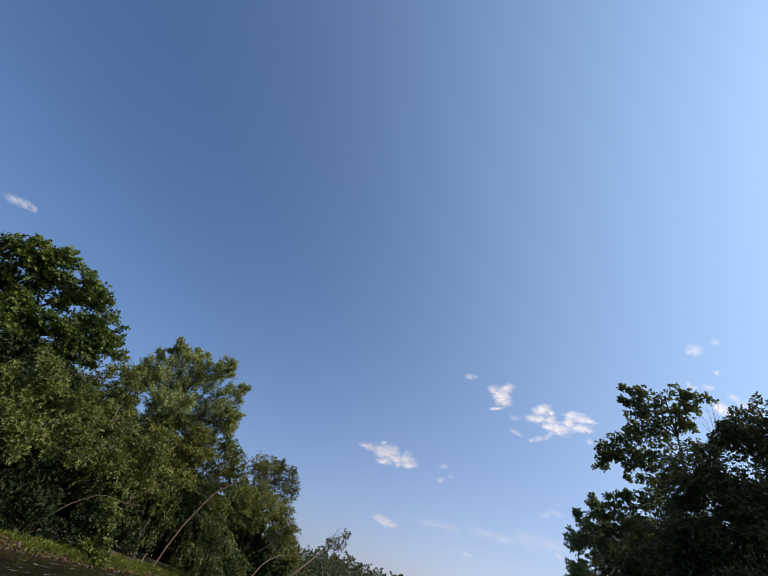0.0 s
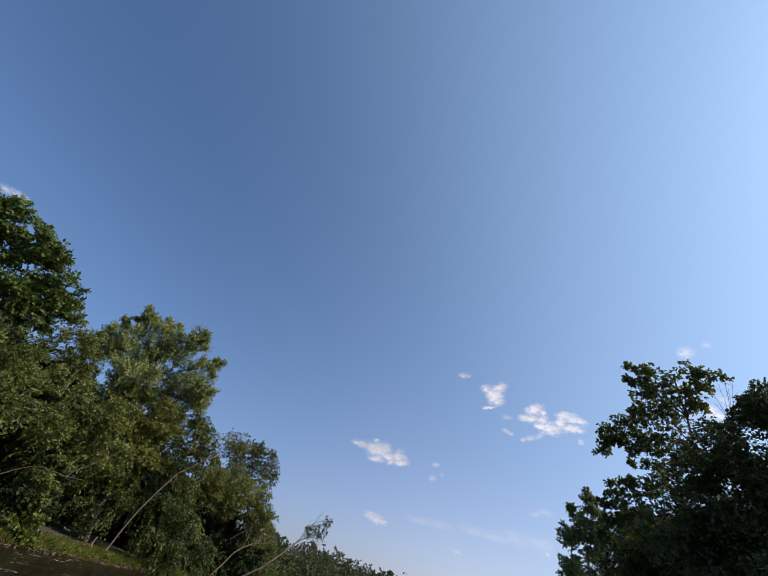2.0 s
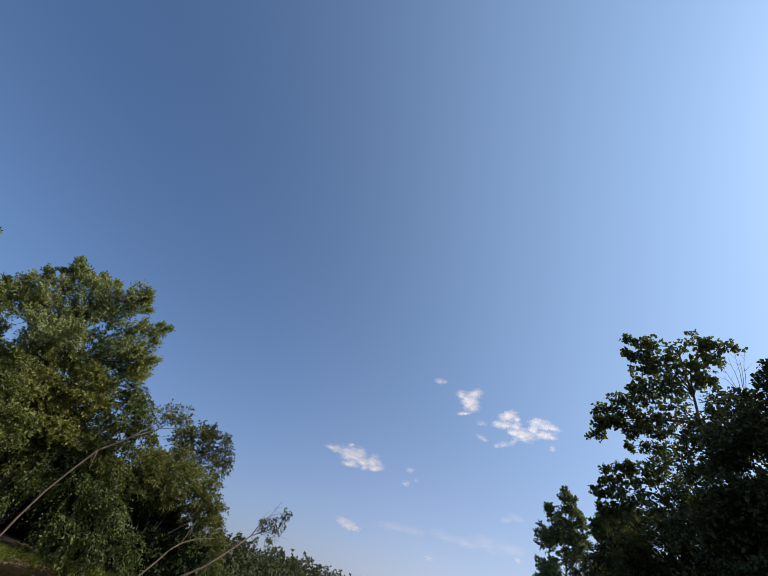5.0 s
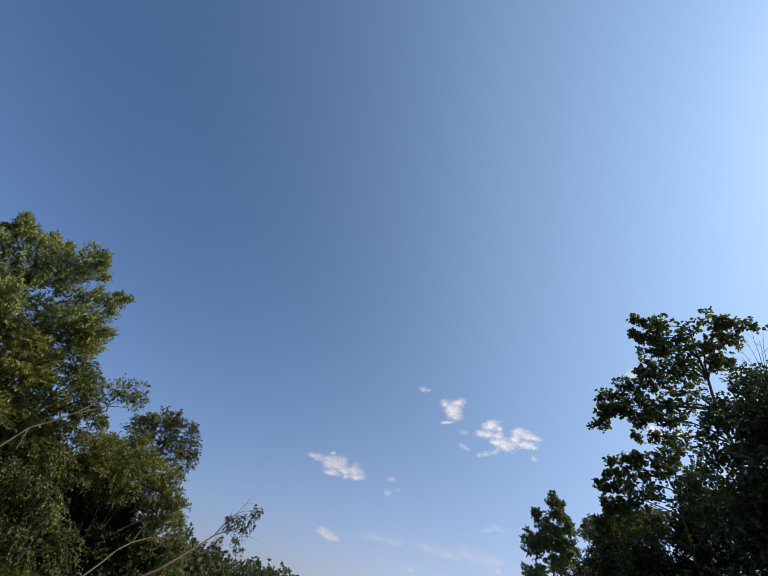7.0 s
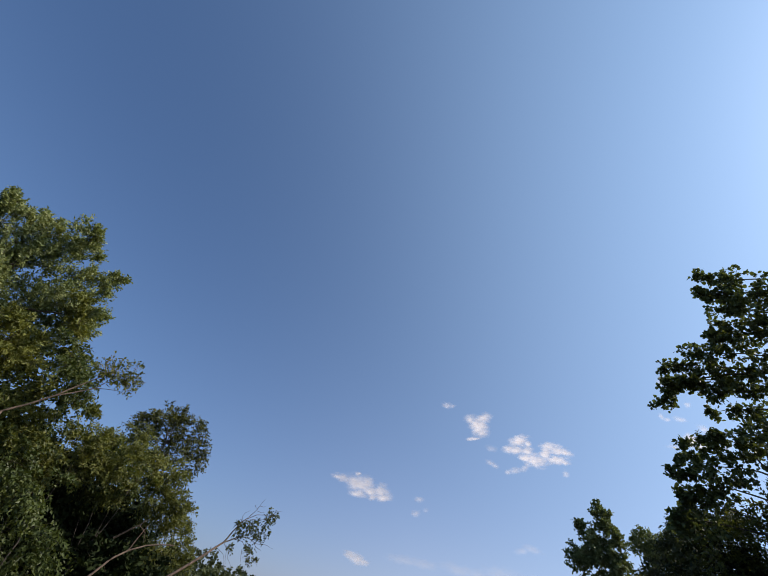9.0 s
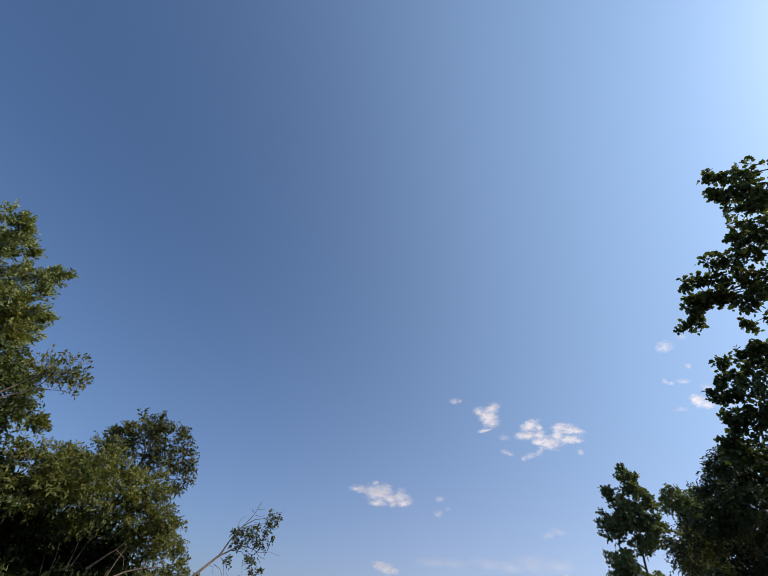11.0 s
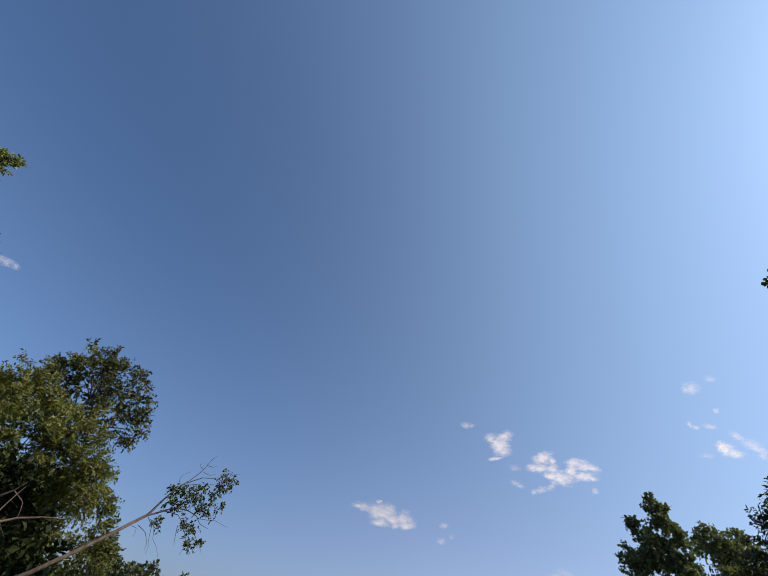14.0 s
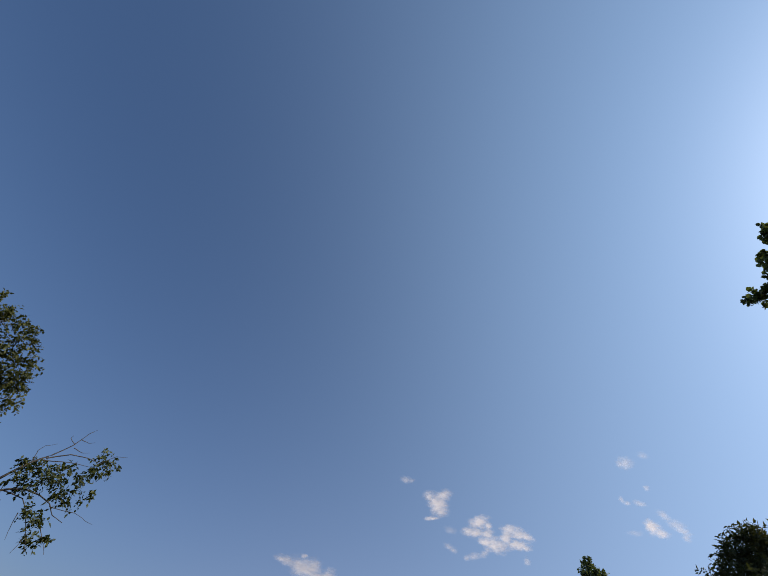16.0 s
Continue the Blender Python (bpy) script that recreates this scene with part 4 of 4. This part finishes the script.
for k, line in enumerate([
    [(-6.74, 27.58, 3.71), (-6.77, 27.52, 3.91), (-6.73, 27.53, 4.03), (-6.62, 27.62, 4.16)],
    [(-6.35, 27.79, 4.56), (-6.31, 27.80, 4.63), (-6.27, 27.82, 4.71)],
    [(-6.42, 27.78, 4.29), (-6.52, 27.67, 4.35), (-6.51, 27.67, 4.41)],
    [(-6.39, 27.78, 4.42), (-6.27, 27.89, 4.43), (-6.20, 27.94, 4.50)],
    [(-6.41, 27.81, 4.24), (-6.27, 27.94, 4.24), (-6.18, 28.01, 4.31)],
    [(-5.97, 28.21, 4.24), (-5.81, 28.28, 4.48), (-5.65, 28.39, 4.56)],
    [(-6.21, 28.16, 3.27), (-5.87, 28.45, 3.36), (-5.57, 28.71, 3.33)],
    [(-6.98, 27.41, 2.94), (-6.86, 27.55, 2.80), (-6.81, 27.61, 2.58), (-6.75, 27.67, 2.42), (-6.74, 27.69, 2.27)],
    [(-6.93, 27.48, 2.91), (-6.81, 27.60, 2.78), (-6.74, 27.68, 2.57), (-6.62, 27.81, 2.44), (-6.54, 27.90, 2.29)],
    [(-7.13, 27.24, 2.66), (-7.05, 27.34, 2.65), (-7.03, 27.37, 2.48)],
    [(-7.05, 27.34, 2.72), (-6.90, 27.51, 2.64), (-6.80, 27.63, 2.45), (-6.78, 27.64, 2.32)],
    [(-6.24, 28.18, 2.80), (-6.22, 28.21, 2.63), (-6.23, 28.20, 2.47)],
    [(-6.13, 28.27, 2.95), (-5.97, 28.42, 2.77), (-5.88, 28.51, 2.64)],
    [(-6.47, 27.94, 2.99), (-6.43, 28.00, 2.77), (-6.38, 28.05, 2.59)],
]):
    stick("twig", line, 0.008, 0.0025, BARK, fallen, 60 + k, 0.12)
v, f, ends = leaves([(-6.77, 27.81, 3.68, 0.17), (-6.56, 27.77, 3.73, 0.22), (-6.51, 28.07, 3.80, 0.25), (-6.38, 27.75, 3.53, 0.25), (-6.64, 27.78, 3.50, 0.19), (-6.22, 28.03, 3.71, 0.22), (-6.17, 28.31, 3.69, 0.16), (-5.96, 28.12, 3.88, 0.13), (-5.92, 28.55, 3.70, 0.12), (-6.21, 28.16, 3.48, 0.16), (-6.16, 28.40, 3.43, 0.12), (-6.82, 27.51, 3.64, 0.09), (-6.76, 27.58, 3.35, 0.10), (-6.70, 27.84, 3.37, 0.12), (-6.08, 28.34, 4.34, 0.20), (-5.86, 28.23, 4.25, 0.17), (-5.86, 28.53, 4.31, 0.12), (-6.03, 28.41, 4.10, 0.12), (-6.32, 27.91, 3.11, 0.13), (-6.28, 28.19, 3.04, 0.19), (-6.25, 28.27, 2.88, 0.17), (-6.21, 28.45, 2.73, 0.12), (-6.02, 28.46, 2.84, 0.07), (-6.72, 27.48, 2.92, 0.12)],
                    rng, leaf=0.08, width=0.6, spray=0.15, per_m2=50, blades=5, lumps=7, lump=(0.25, 0.45), far_out=(0.3, 1.0), fill=0.3, droop=0.7)
part("crown", raw_mesh("crown", v - np.array(fallen.location), f, LOCUST), fallen)
tagged(part("brushwood", twig_mesh(ends - np.tile(np.array(fallen.location), 2), 0.3, rng, BARK, 0.003), fallen), kind="stuff")

log = tagged(new("fallen_branch"), "curved bare grey branch arching over the bank", "branch")
log.location = (-9.99, 25.07, 0.41)
stick("branch", [(-9.99, 25.07, 0.41), (-9.67, 25.37, 1.08), (-9.48, 25.60, 1.58), (-9.26, 25.83, 1.89), (-8.93, 26.11, 2.16), (-8.63, 26.37, 2.31), (-8.29, 26.64, 2.41)], 0.042, 0.016, PALE, log, 10)
stick("twig", [(-9.26, 25.83, 1.89), (-9.17, 25.87, 2.37), (-9.09, 25.92, 2.71)], 0.02, 0.007, PALE, log, 11, 0.05)

broken = tagged(new("dead_limb"), "short broken bare limb jutting from the willow", "branch")
broken.location = (-10.12, 26.06, 2.12)
stick("limb", [(-10.12, 26.06, 2.12), (-9.72, 26.08, 2.48), (-9.54, 26.12, 2.64), (-9.39, 26.14, 2.85)], 0.035, 0.012, PALE, broken, 12, 0.05)
stick("twig", [(-9.54, 26.12, 2.64), (-9.34, 26.34, 2.50), (-9.27, 26.42, 2.23)], 0.012, 0.005, PALE, broken, 13, 0.06)

snag = tagged(new("dead_branches"), "bare dead twigs between leafy crowns", "branch")
snag.location = (11.62, 20.65, 10.46)
for k, tip in enumerate([(11.39, 20.80, 12.34), (11.66, 20.62, 12.65), (11.87, 20.48, 12.90), (12.16, 20.28, 12.96), (11.39, 20.81, 11.84), (11.74, 20.21, 12.29)]):
    fork = 0.35 + 0.1 * (k % 3)
    a, b = np.array((11.62, 20.65, 10.46)), np.array(tip)
    mid = a + (b - a) * fork + np.array((0.1, 0, 0.15))
    stick("twig", [tuple(a), tuple(mid), tip], 0.016, 0.004, PALE, snag, 40 + k, 0.1)
    for s, side in ((0.35, 0.28), (0.65, -0.22)):
        c = mid + (b - mid) * s
        stick("twig", [tuple(c), tuple(c + (b - mid) * 0.3 + np.array((side, 0.05, -0.02)))], 0.006, 0.002, PALE, snag, 80 + k, 0.1)

bare = tagged(new("bare_branch"), "long forked bare branch in the dark thicket", "branch")
bare.location = (-13.02, 13.85, 0.03)
stick("branch", [(-13.02, 13.85, 0.03), (-12.82, 13.77, 0.66), (-12.58, 13.87, 1.05), (-12.42, 14.03, 1.34), (-12.23, 14.21, 1.58), (-12.03, 14.40, 1.78), (-11.78, 14.63, 1.90), (-11.59, 14.79, 1.89), (-11.36, 15.12, 1.87), (-10.92, 15.47, 1.93)], 0.016, 0.008, PALE, bare, 51, 0.03)
stick("fork", [(-11.30, 15.17, 1.88), (-11.22, 15.23, 2.12), (-11.25, 15.21, 2.27)], 0.012, 0.006, PALE, bare, 53, 0.05)
stick("fork", [(-11.22, 15.23, 2.07), (-10.99, 15.54, 2.49), (-10.71, 15.88, 2.96)], 0.009, 0.004, PALE, bare, 54, 0.05)

# ---- bank growth ----
def grass(label, count, seed, spread, near, far, left):
    """Long blades in tufts along one bank, thinning out inland."""
    rng = np.random.default_rng(seed)
    y = rng.uniform(near, far, count)
    inland = np.abs(rng.normal(0, spread, count)) - 0.02
    x = np.array([LEFT_EDGE + wander(k) for k in y]) - inland if left else np.array([RIGHT_EDGE + wander(k + 9) for k in y]) + inland
    z = np.array([ground_height(a, b) for a, b in zip(x, y)])
    tuft = np.array([noise.noise((a * 3.5, b * 3.5, 5)) + 0.6 * noise.noise((a * 9, b * 9, 1)) for a, b in zip(x, y)])
    h = rng.uniform(0.04, 0.16, count) * np.clip(0.8 + 1.3 * tuft, 0.25, 1.8)
    lean = rng.normal(0, 0.45, (count, 2)) + np.array((0.3 if left else -0.3, 0.0))
    w = rng.uniform(0.007, 0.022, count)
    turn = rng.uniform(0, math.pi, count)
    foot = np.stack([x, y, z - 0.02], 1)
    across = np.stack([np.cos(turn) * w, np.sin(turn) * w, np.zeros(count)], 1)
    mid = foot + np.stack([lean[:, 0] * h * 0.3, lean[:, 1] * h * 0.3, h * 0.6], 1)
    tip = foot + np.stack([lean[:, 0] * h * 1.1, lean[:, 1] * h * 1.1, h], 1)
    v = np.stack([foot - across, foot + across, mid + across * 0.8, mid - across * 0.8, mid - across * 0.8, mid + across * 0.8, tip + across * 0.1, tip - across * 0.1], 1).reshape(-1, 3)
    tagged(new("grass", raw_mesh("grass", v, np.arange(len(v)).reshape(-1, 4), GRASS)), label, "grass", kind="stuff")


grass("bright green long grass along the bank", 46000, 8, 0.62, 3.0, 30.0, True)
grass("rough grass on the bank downstream", 12000, 38, 1.2, 30.0, 54.0, True)
grass("rough grass on the bank upstream", 9000, 18, 0.9, -8.0, 3.0, True)
grass("rough shaded grass on the bank under sycamores", 20000, 28, 1.6, 0.0, 45.0, False)
plant("bank_bush", "low bright green broad-leaved bush in the grass", "shrub", (-10.75, 14.59, 0.25), [
    (-10.8, 14.5, 0.4, 0.25), (-10.7, 14.6, 0.6, 0.21), (-11.1, 14.3, 0.4, 0.21), (-10.7, 14.6, 0.3, 0.21), (-11.4, 14.1, 0.3, 0.17),
    (-11.6, 13.9, 0.3, 0.14),
],
      HERB, 61, trunk=0.03, leaf=0.1, width=0.75, spray=0.34, per_m2=42, limbs=3)


def litter():
    """Stones and clods along the water's edge."""
    rng = np.random.default_rng(9)
    bm = bmesh.new()
    for k in range(110):
        y = rng.uniform(5.0, 29.0)
        x = LEFT_EDGE + wander(y) + rng.normal(-0.02, 0.16)
        s = rng.uniform(0.015, 0.05) * (1.8 if k % 17 == 0 else 1.0)
        made = bmesh.ops.create_icosphere(bm, subdivisions=1, radius=s, matrix=Matrix.Translation((x, y, max(0.0, ground_height(x, y)) + s * 0.2)))
        for p in made["verts"]:
            p.co += Vector(rng.normal(0, s * 0.18, 3))
    me = bpy.data.meshes.new("bank_stones")
    bm.to_mesh(me)
    bm.free()
    me.materials.append(STONE)
    tagged(new("bank_stones", me), "brown stones and clods along the water's edge", "stones", kind="stuff")


litter()


def dead_leaves():
    """Brown fallen leaves along the foot of the bank."""
    rng = np.random.default_rng(10)
    count = 5000
    y = rng.uniform(3.0, 30.0, count)
    x = np.array([LEFT_EDGE + wander(k) for k in y]) + 0.06 - np.abs(rng.normal(0, 0.22, count))
    z = np.array([max(0.005, ground_height(a, b)) for a, b in zip(x, y)]) + rng.uniform(0.0, 0.05, count)
    at = np.stack([x, y, z], 1)[:, None]
    rib = unit(rng.normal(0, 1, (count, 1, 3)) * (1, 1, 0.4))
    across = unit(np.cross(rib, rng.normal(0, 0.6, (count, 1, 3)) + (0, 0, 1)))
    size = rng.uniform(0.04, 0.11, (count, 1, 1))
    v = np.concatenate([at, at + rib * size * 0.45 + across * size * 0.3, at + rib * size, at + rib * size * 0.45 - across * size * 0.3], 1).reshape(-1, 3)
    tagged(new("leaf_litter", raw_mesh("leaf_litter", v, np.arange(len(v)).reshape(-1, 4), RUST)), "brown fallen leaves at the water's edge", "leaf litter", kind="stuff")


dead_leaves()


# ---- clouds ----
def cloud(puffs, mat, label, seed, far=1800.0):
    """One heap of vapour, far off: puffs (azimuth, height, half length, half width, tilt, in degrees) melt together into a soft body, drawn out into streaks."""
    rng = np.random.default_rng(seed)
    puffs = np.array(puffs, float)
    az, el = puffs[:, 0].mean(), puffs[:, 1].mean()
    mids = puffs[:, :2] - np.array((az, el))
    mids[:, 0] *= math.cos(radians(el))
    turn = np.radians(puffs[:, 4])
    along, across = np.stack([np.cos(turn), np.sin(turn)], 1), np.stack([-np.sin(turn), np.cos(turn)], 1)
    size = puffs[:, 3].max()
    reach = puffs[:, 2:3] * 1.9
    low, high = (mids - reach).min(0), (mids + reach).max(0)
    cell = max(size / 9, 0.045)
    wide, tall = (int((high[k] - low[k]) / cell) + 2 for k in (0, 1))
    off = Vector(rng.uniform(-50, 50, 3))
    verts, thick = [], []
    for j in range(tall):
        for i in range(wide):
            x, y = low[0] + i * cell, low[1] + j * cell
            p = Vector((x * 0.55, y * 1.25, 0)) / max(size, 0.5)
            warp = noise.noise_vector(p * 1.6 + off) * 0.2 + noise.noise_vector(p * 4.0 + off) * 0.1
            gap = np.array((x + warp.x * size, y + warp.y * size * 0.7)) - mids
            rise = (gap * across).sum(1) / puffs[:, 3]
            rise = np.where(rise < 0, 0.78 * rise, rise)  # crisp above, drawn out below
            d = 1.17 - 0.98 * np.sqrt(((gap * along).sum(1) / puffs[:, 2]) ** 2 + rise ** 2) + 0.2 * np.clip(rise, -1, 1)
            body = float(np.log(np.exp(7 * np.clip(d, -4, 1)).sum()) / 7)
            swell = min(max(body, 0.0), 1.3)
            body += 0.3 * noise.fractal(p * 2.2 + off, 0.9, 2.0, 5)
            rim = min(i, j, wide - 1 - i, tall - 1 - j)
            thick.append(0.7 * (min(body, 0.05 * rim - 0.2) if rim < 5 else body))
            verts.append((x, -0.16 * size * swell, y))
    faces = [(j * wide + i, j * wide + i + 1, (j + 1) * wide + i + 1, (j + 1) * wide + i) for j in range(tall - 1) for i in range(wide - 1)]
    faces = [f for f in faces if max(thick[k] for k in f) > -0.2]
    me = raw_mesh("cloud", np.array(verts) * radians(1.0) * far, faces, mat, True)
    me.attributes.new("thickness", "FLOAT", "POINT").data.foreach_set("value", np.array(thick, np.float32))
    ob = new("cloud", me)
    ob.location = (far * math.cos(radians(el)) * math.sin(radians(az)), far * math.cos(radians(el)) * math.cos(radians(az)), far * math.sin(radians(el)))
    ob.rotation_euler = (radians(el), 0, radians(-az))
    return tagged(ob, label, "cloud", "fair-weather clouds")


PUFF, THIN = "small white puffy cloud in the blue sky", "thin veil of white cloud low in the sky"
cloud([(-12.14, 16.91, 1.16, 0.42, 1), (-9.97, 16.66, 1.52, 0.84, -9), (-8.68, 16.99, 0.9, 0.83, 14), (-9.33, 15.6, 1.27, 0.41, 5), (-6.49, 16.48, 0.99, 0.78, -14), (-6.04, 15.99, 1.14, 0.35, 9), (-7.44, 15.65, 0.51, 0.29, 14), (-8.01, 16.29, 1.37, 0.51, -5), (-9.97, 17.81, 0.38, 0.23, 16), (-9.11, 16.71, 1.38, 0.8, -3)], CUMULUS, PUFF, 1)
cloud([(4.05, 27.24, 0.76, 0.56, 19), (5.92, 27.67, 1.01, 0.5, 18), (5.2, 26.32, 0.84, 0.84, -33), (5.93, 25.79, 0.86, 0.49, 8), (4.76, 25.01, 0.95, 0.16, 14), (4.87, 26.78, 0.88, 0.69, 8), (5.6, 26.7, 1.0, 0.7, 10)], CUMULUS, PUFF, 2)
cloud([(0.46, 28.53, 0.71, 0.39, 0), (1.27, 28.59, 0.45, 0.19, 10)], WISP, THIN, 3)
cloud([(10.88, 25.39, 1.19, 0.65, 16), (9.48, 24.4, 0.82, 0.36, 2), (10.44, 24.33, 1.3, 0.41, 12), (12.03, 25.09, 0.46, 0.35, 6), (11.72, 23.47, 0.88, 0.42, -14), (12.95, 23.31, 1.44, 0.65, -4), (14.19, 24.29, 1.09, 0.53, 48), (14.52, 25.13, 0.89, 0.41, 5), (15.6, 24.82, 1.17, 0.53, -11), (15.37, 23.66, 1.2, 0.51, 5), (16.6, 24.6, 0.84, 0.35, -12), (16.53, 23.47, 0.64, 0.28, 0), (11.9, 24.31, 0.81, 0.47, 6)], CUMULUS, PUFF, 4)
cloud([(10.3, 21.96, 0.83, 0.34, 18), (11.6, 22.41, 0.73, 0.32, 40), (9.44, 21.67, 0.41, 0.23, 8)], WISP, THIN, 5)
cloud([(7.17, 22.42, 0.7, 0.28, -12), (7.77, 22.15, 0.46, 0.27, -6)], WISP, THIN, 6)
cloud([(7.2, 24.11, 0.77, 0.31, -7)], VEIL, THIN, 7)
cloud([(16.48, 22.22, 0.41, 0.33, -67)], WISP, THIN, 8)
cloud([(-1.53, 16.76, 0.62, 0.29, 5)], WISP, PUFF, 9)
cloud([(-1.7, 15.15, 0.56, 0.34, 13)], WISP, THIN, 10)
cloud([(-0.51, 15.75, 0.37, 0.23, 12)], VEIL, THIN, 11)
cloud([(-8.56, 9.26, 0.83, 0.37, -3), (-7.68, 9.05, 1.05, 0.48, -12), (-6.78, 8.95, 0.65, 0.26, -3)], CUMULUS, PUFF, 12)
cloud([(-2.23, 10.2, 2.06, 0.42, 4), (0.19, 10.28, 1.61, 0.42, 2)], VEIL, THIN, 13)
cloud([(11.19, 13.65, 0.88, 0.3, 15), (12.29, 13.99, 1.11, 0.32, -10)], VEIL, THIN, 14)
cloud([(4.03, 10.54, 1.84, 0.53, -5), (6.58, 10.4, 1.78, 0.57, -5), (9.03, 10.78, 2.15, 0.77, -3), (11.68, 10.8, 1.99, 0.65, -1)], VEIL, THIN, 15)
cloud([(2.45, 8.01, 0.69, 0.23, -5)], WISP, THIN, 16)
cloud([(12.48, 9.88, 0.5, 0.26, -19)], WISP, THIN, 17)
cloud([(-8.43, 4.08, 0.51, 0.19, 5)], WISP, THIN, 18)
cloud([(29.96, 32.23, 0.78, 0.63, -10), (29.25, 32.23, 0.39, 0.37, -10)], WISP, THIN, 19)
cloud([(32.2, 32.9, 0.53, 0.31, -18)], VEIL, THIN, 20)
cloud([(31.45, 29.66, 0.31, 0.26, -22)], WISP, THIN, 21)
cloud([(28.39, 28.63, 0.46, 0.23, -63), (28.91, 28.28, 0.34, 0.2, -7)], WISP, THIN, 22)
cloud([(30.22, 28.24, 0.67, 0.25, -20)], WISP, THIN, 23)
cloud([(30.84, 25.93, 0.75, 0.59, -18), (30.58, 26.19, 0.4, 0.48, -6), (31.61, 25.4, 0.66, 0.39, -18)], CUMULUS, PUFF, 24)
cloud([(28.91, 25.49, 0.74, 0.24, -5)], VEIL, THIN, 25)
cloud([(32.31, 27.04, 0.69, 0.35, -40), (33.24, 26.14, 0.91, 0.44, -27), (33.66, 25.64, 0.75, 0.34, -34), (33.82, 25.05, 0.49, 0.37, -68)], WISP, THIN, 26)
cloud([(-64.82, 24.42, 0.83, 0.42, 16), (-63.90, 24.66, 0.72, 0.43, 10), (-63.02, 24.80, 0.4, 0.33, -24)], WISP, THIN, 27)
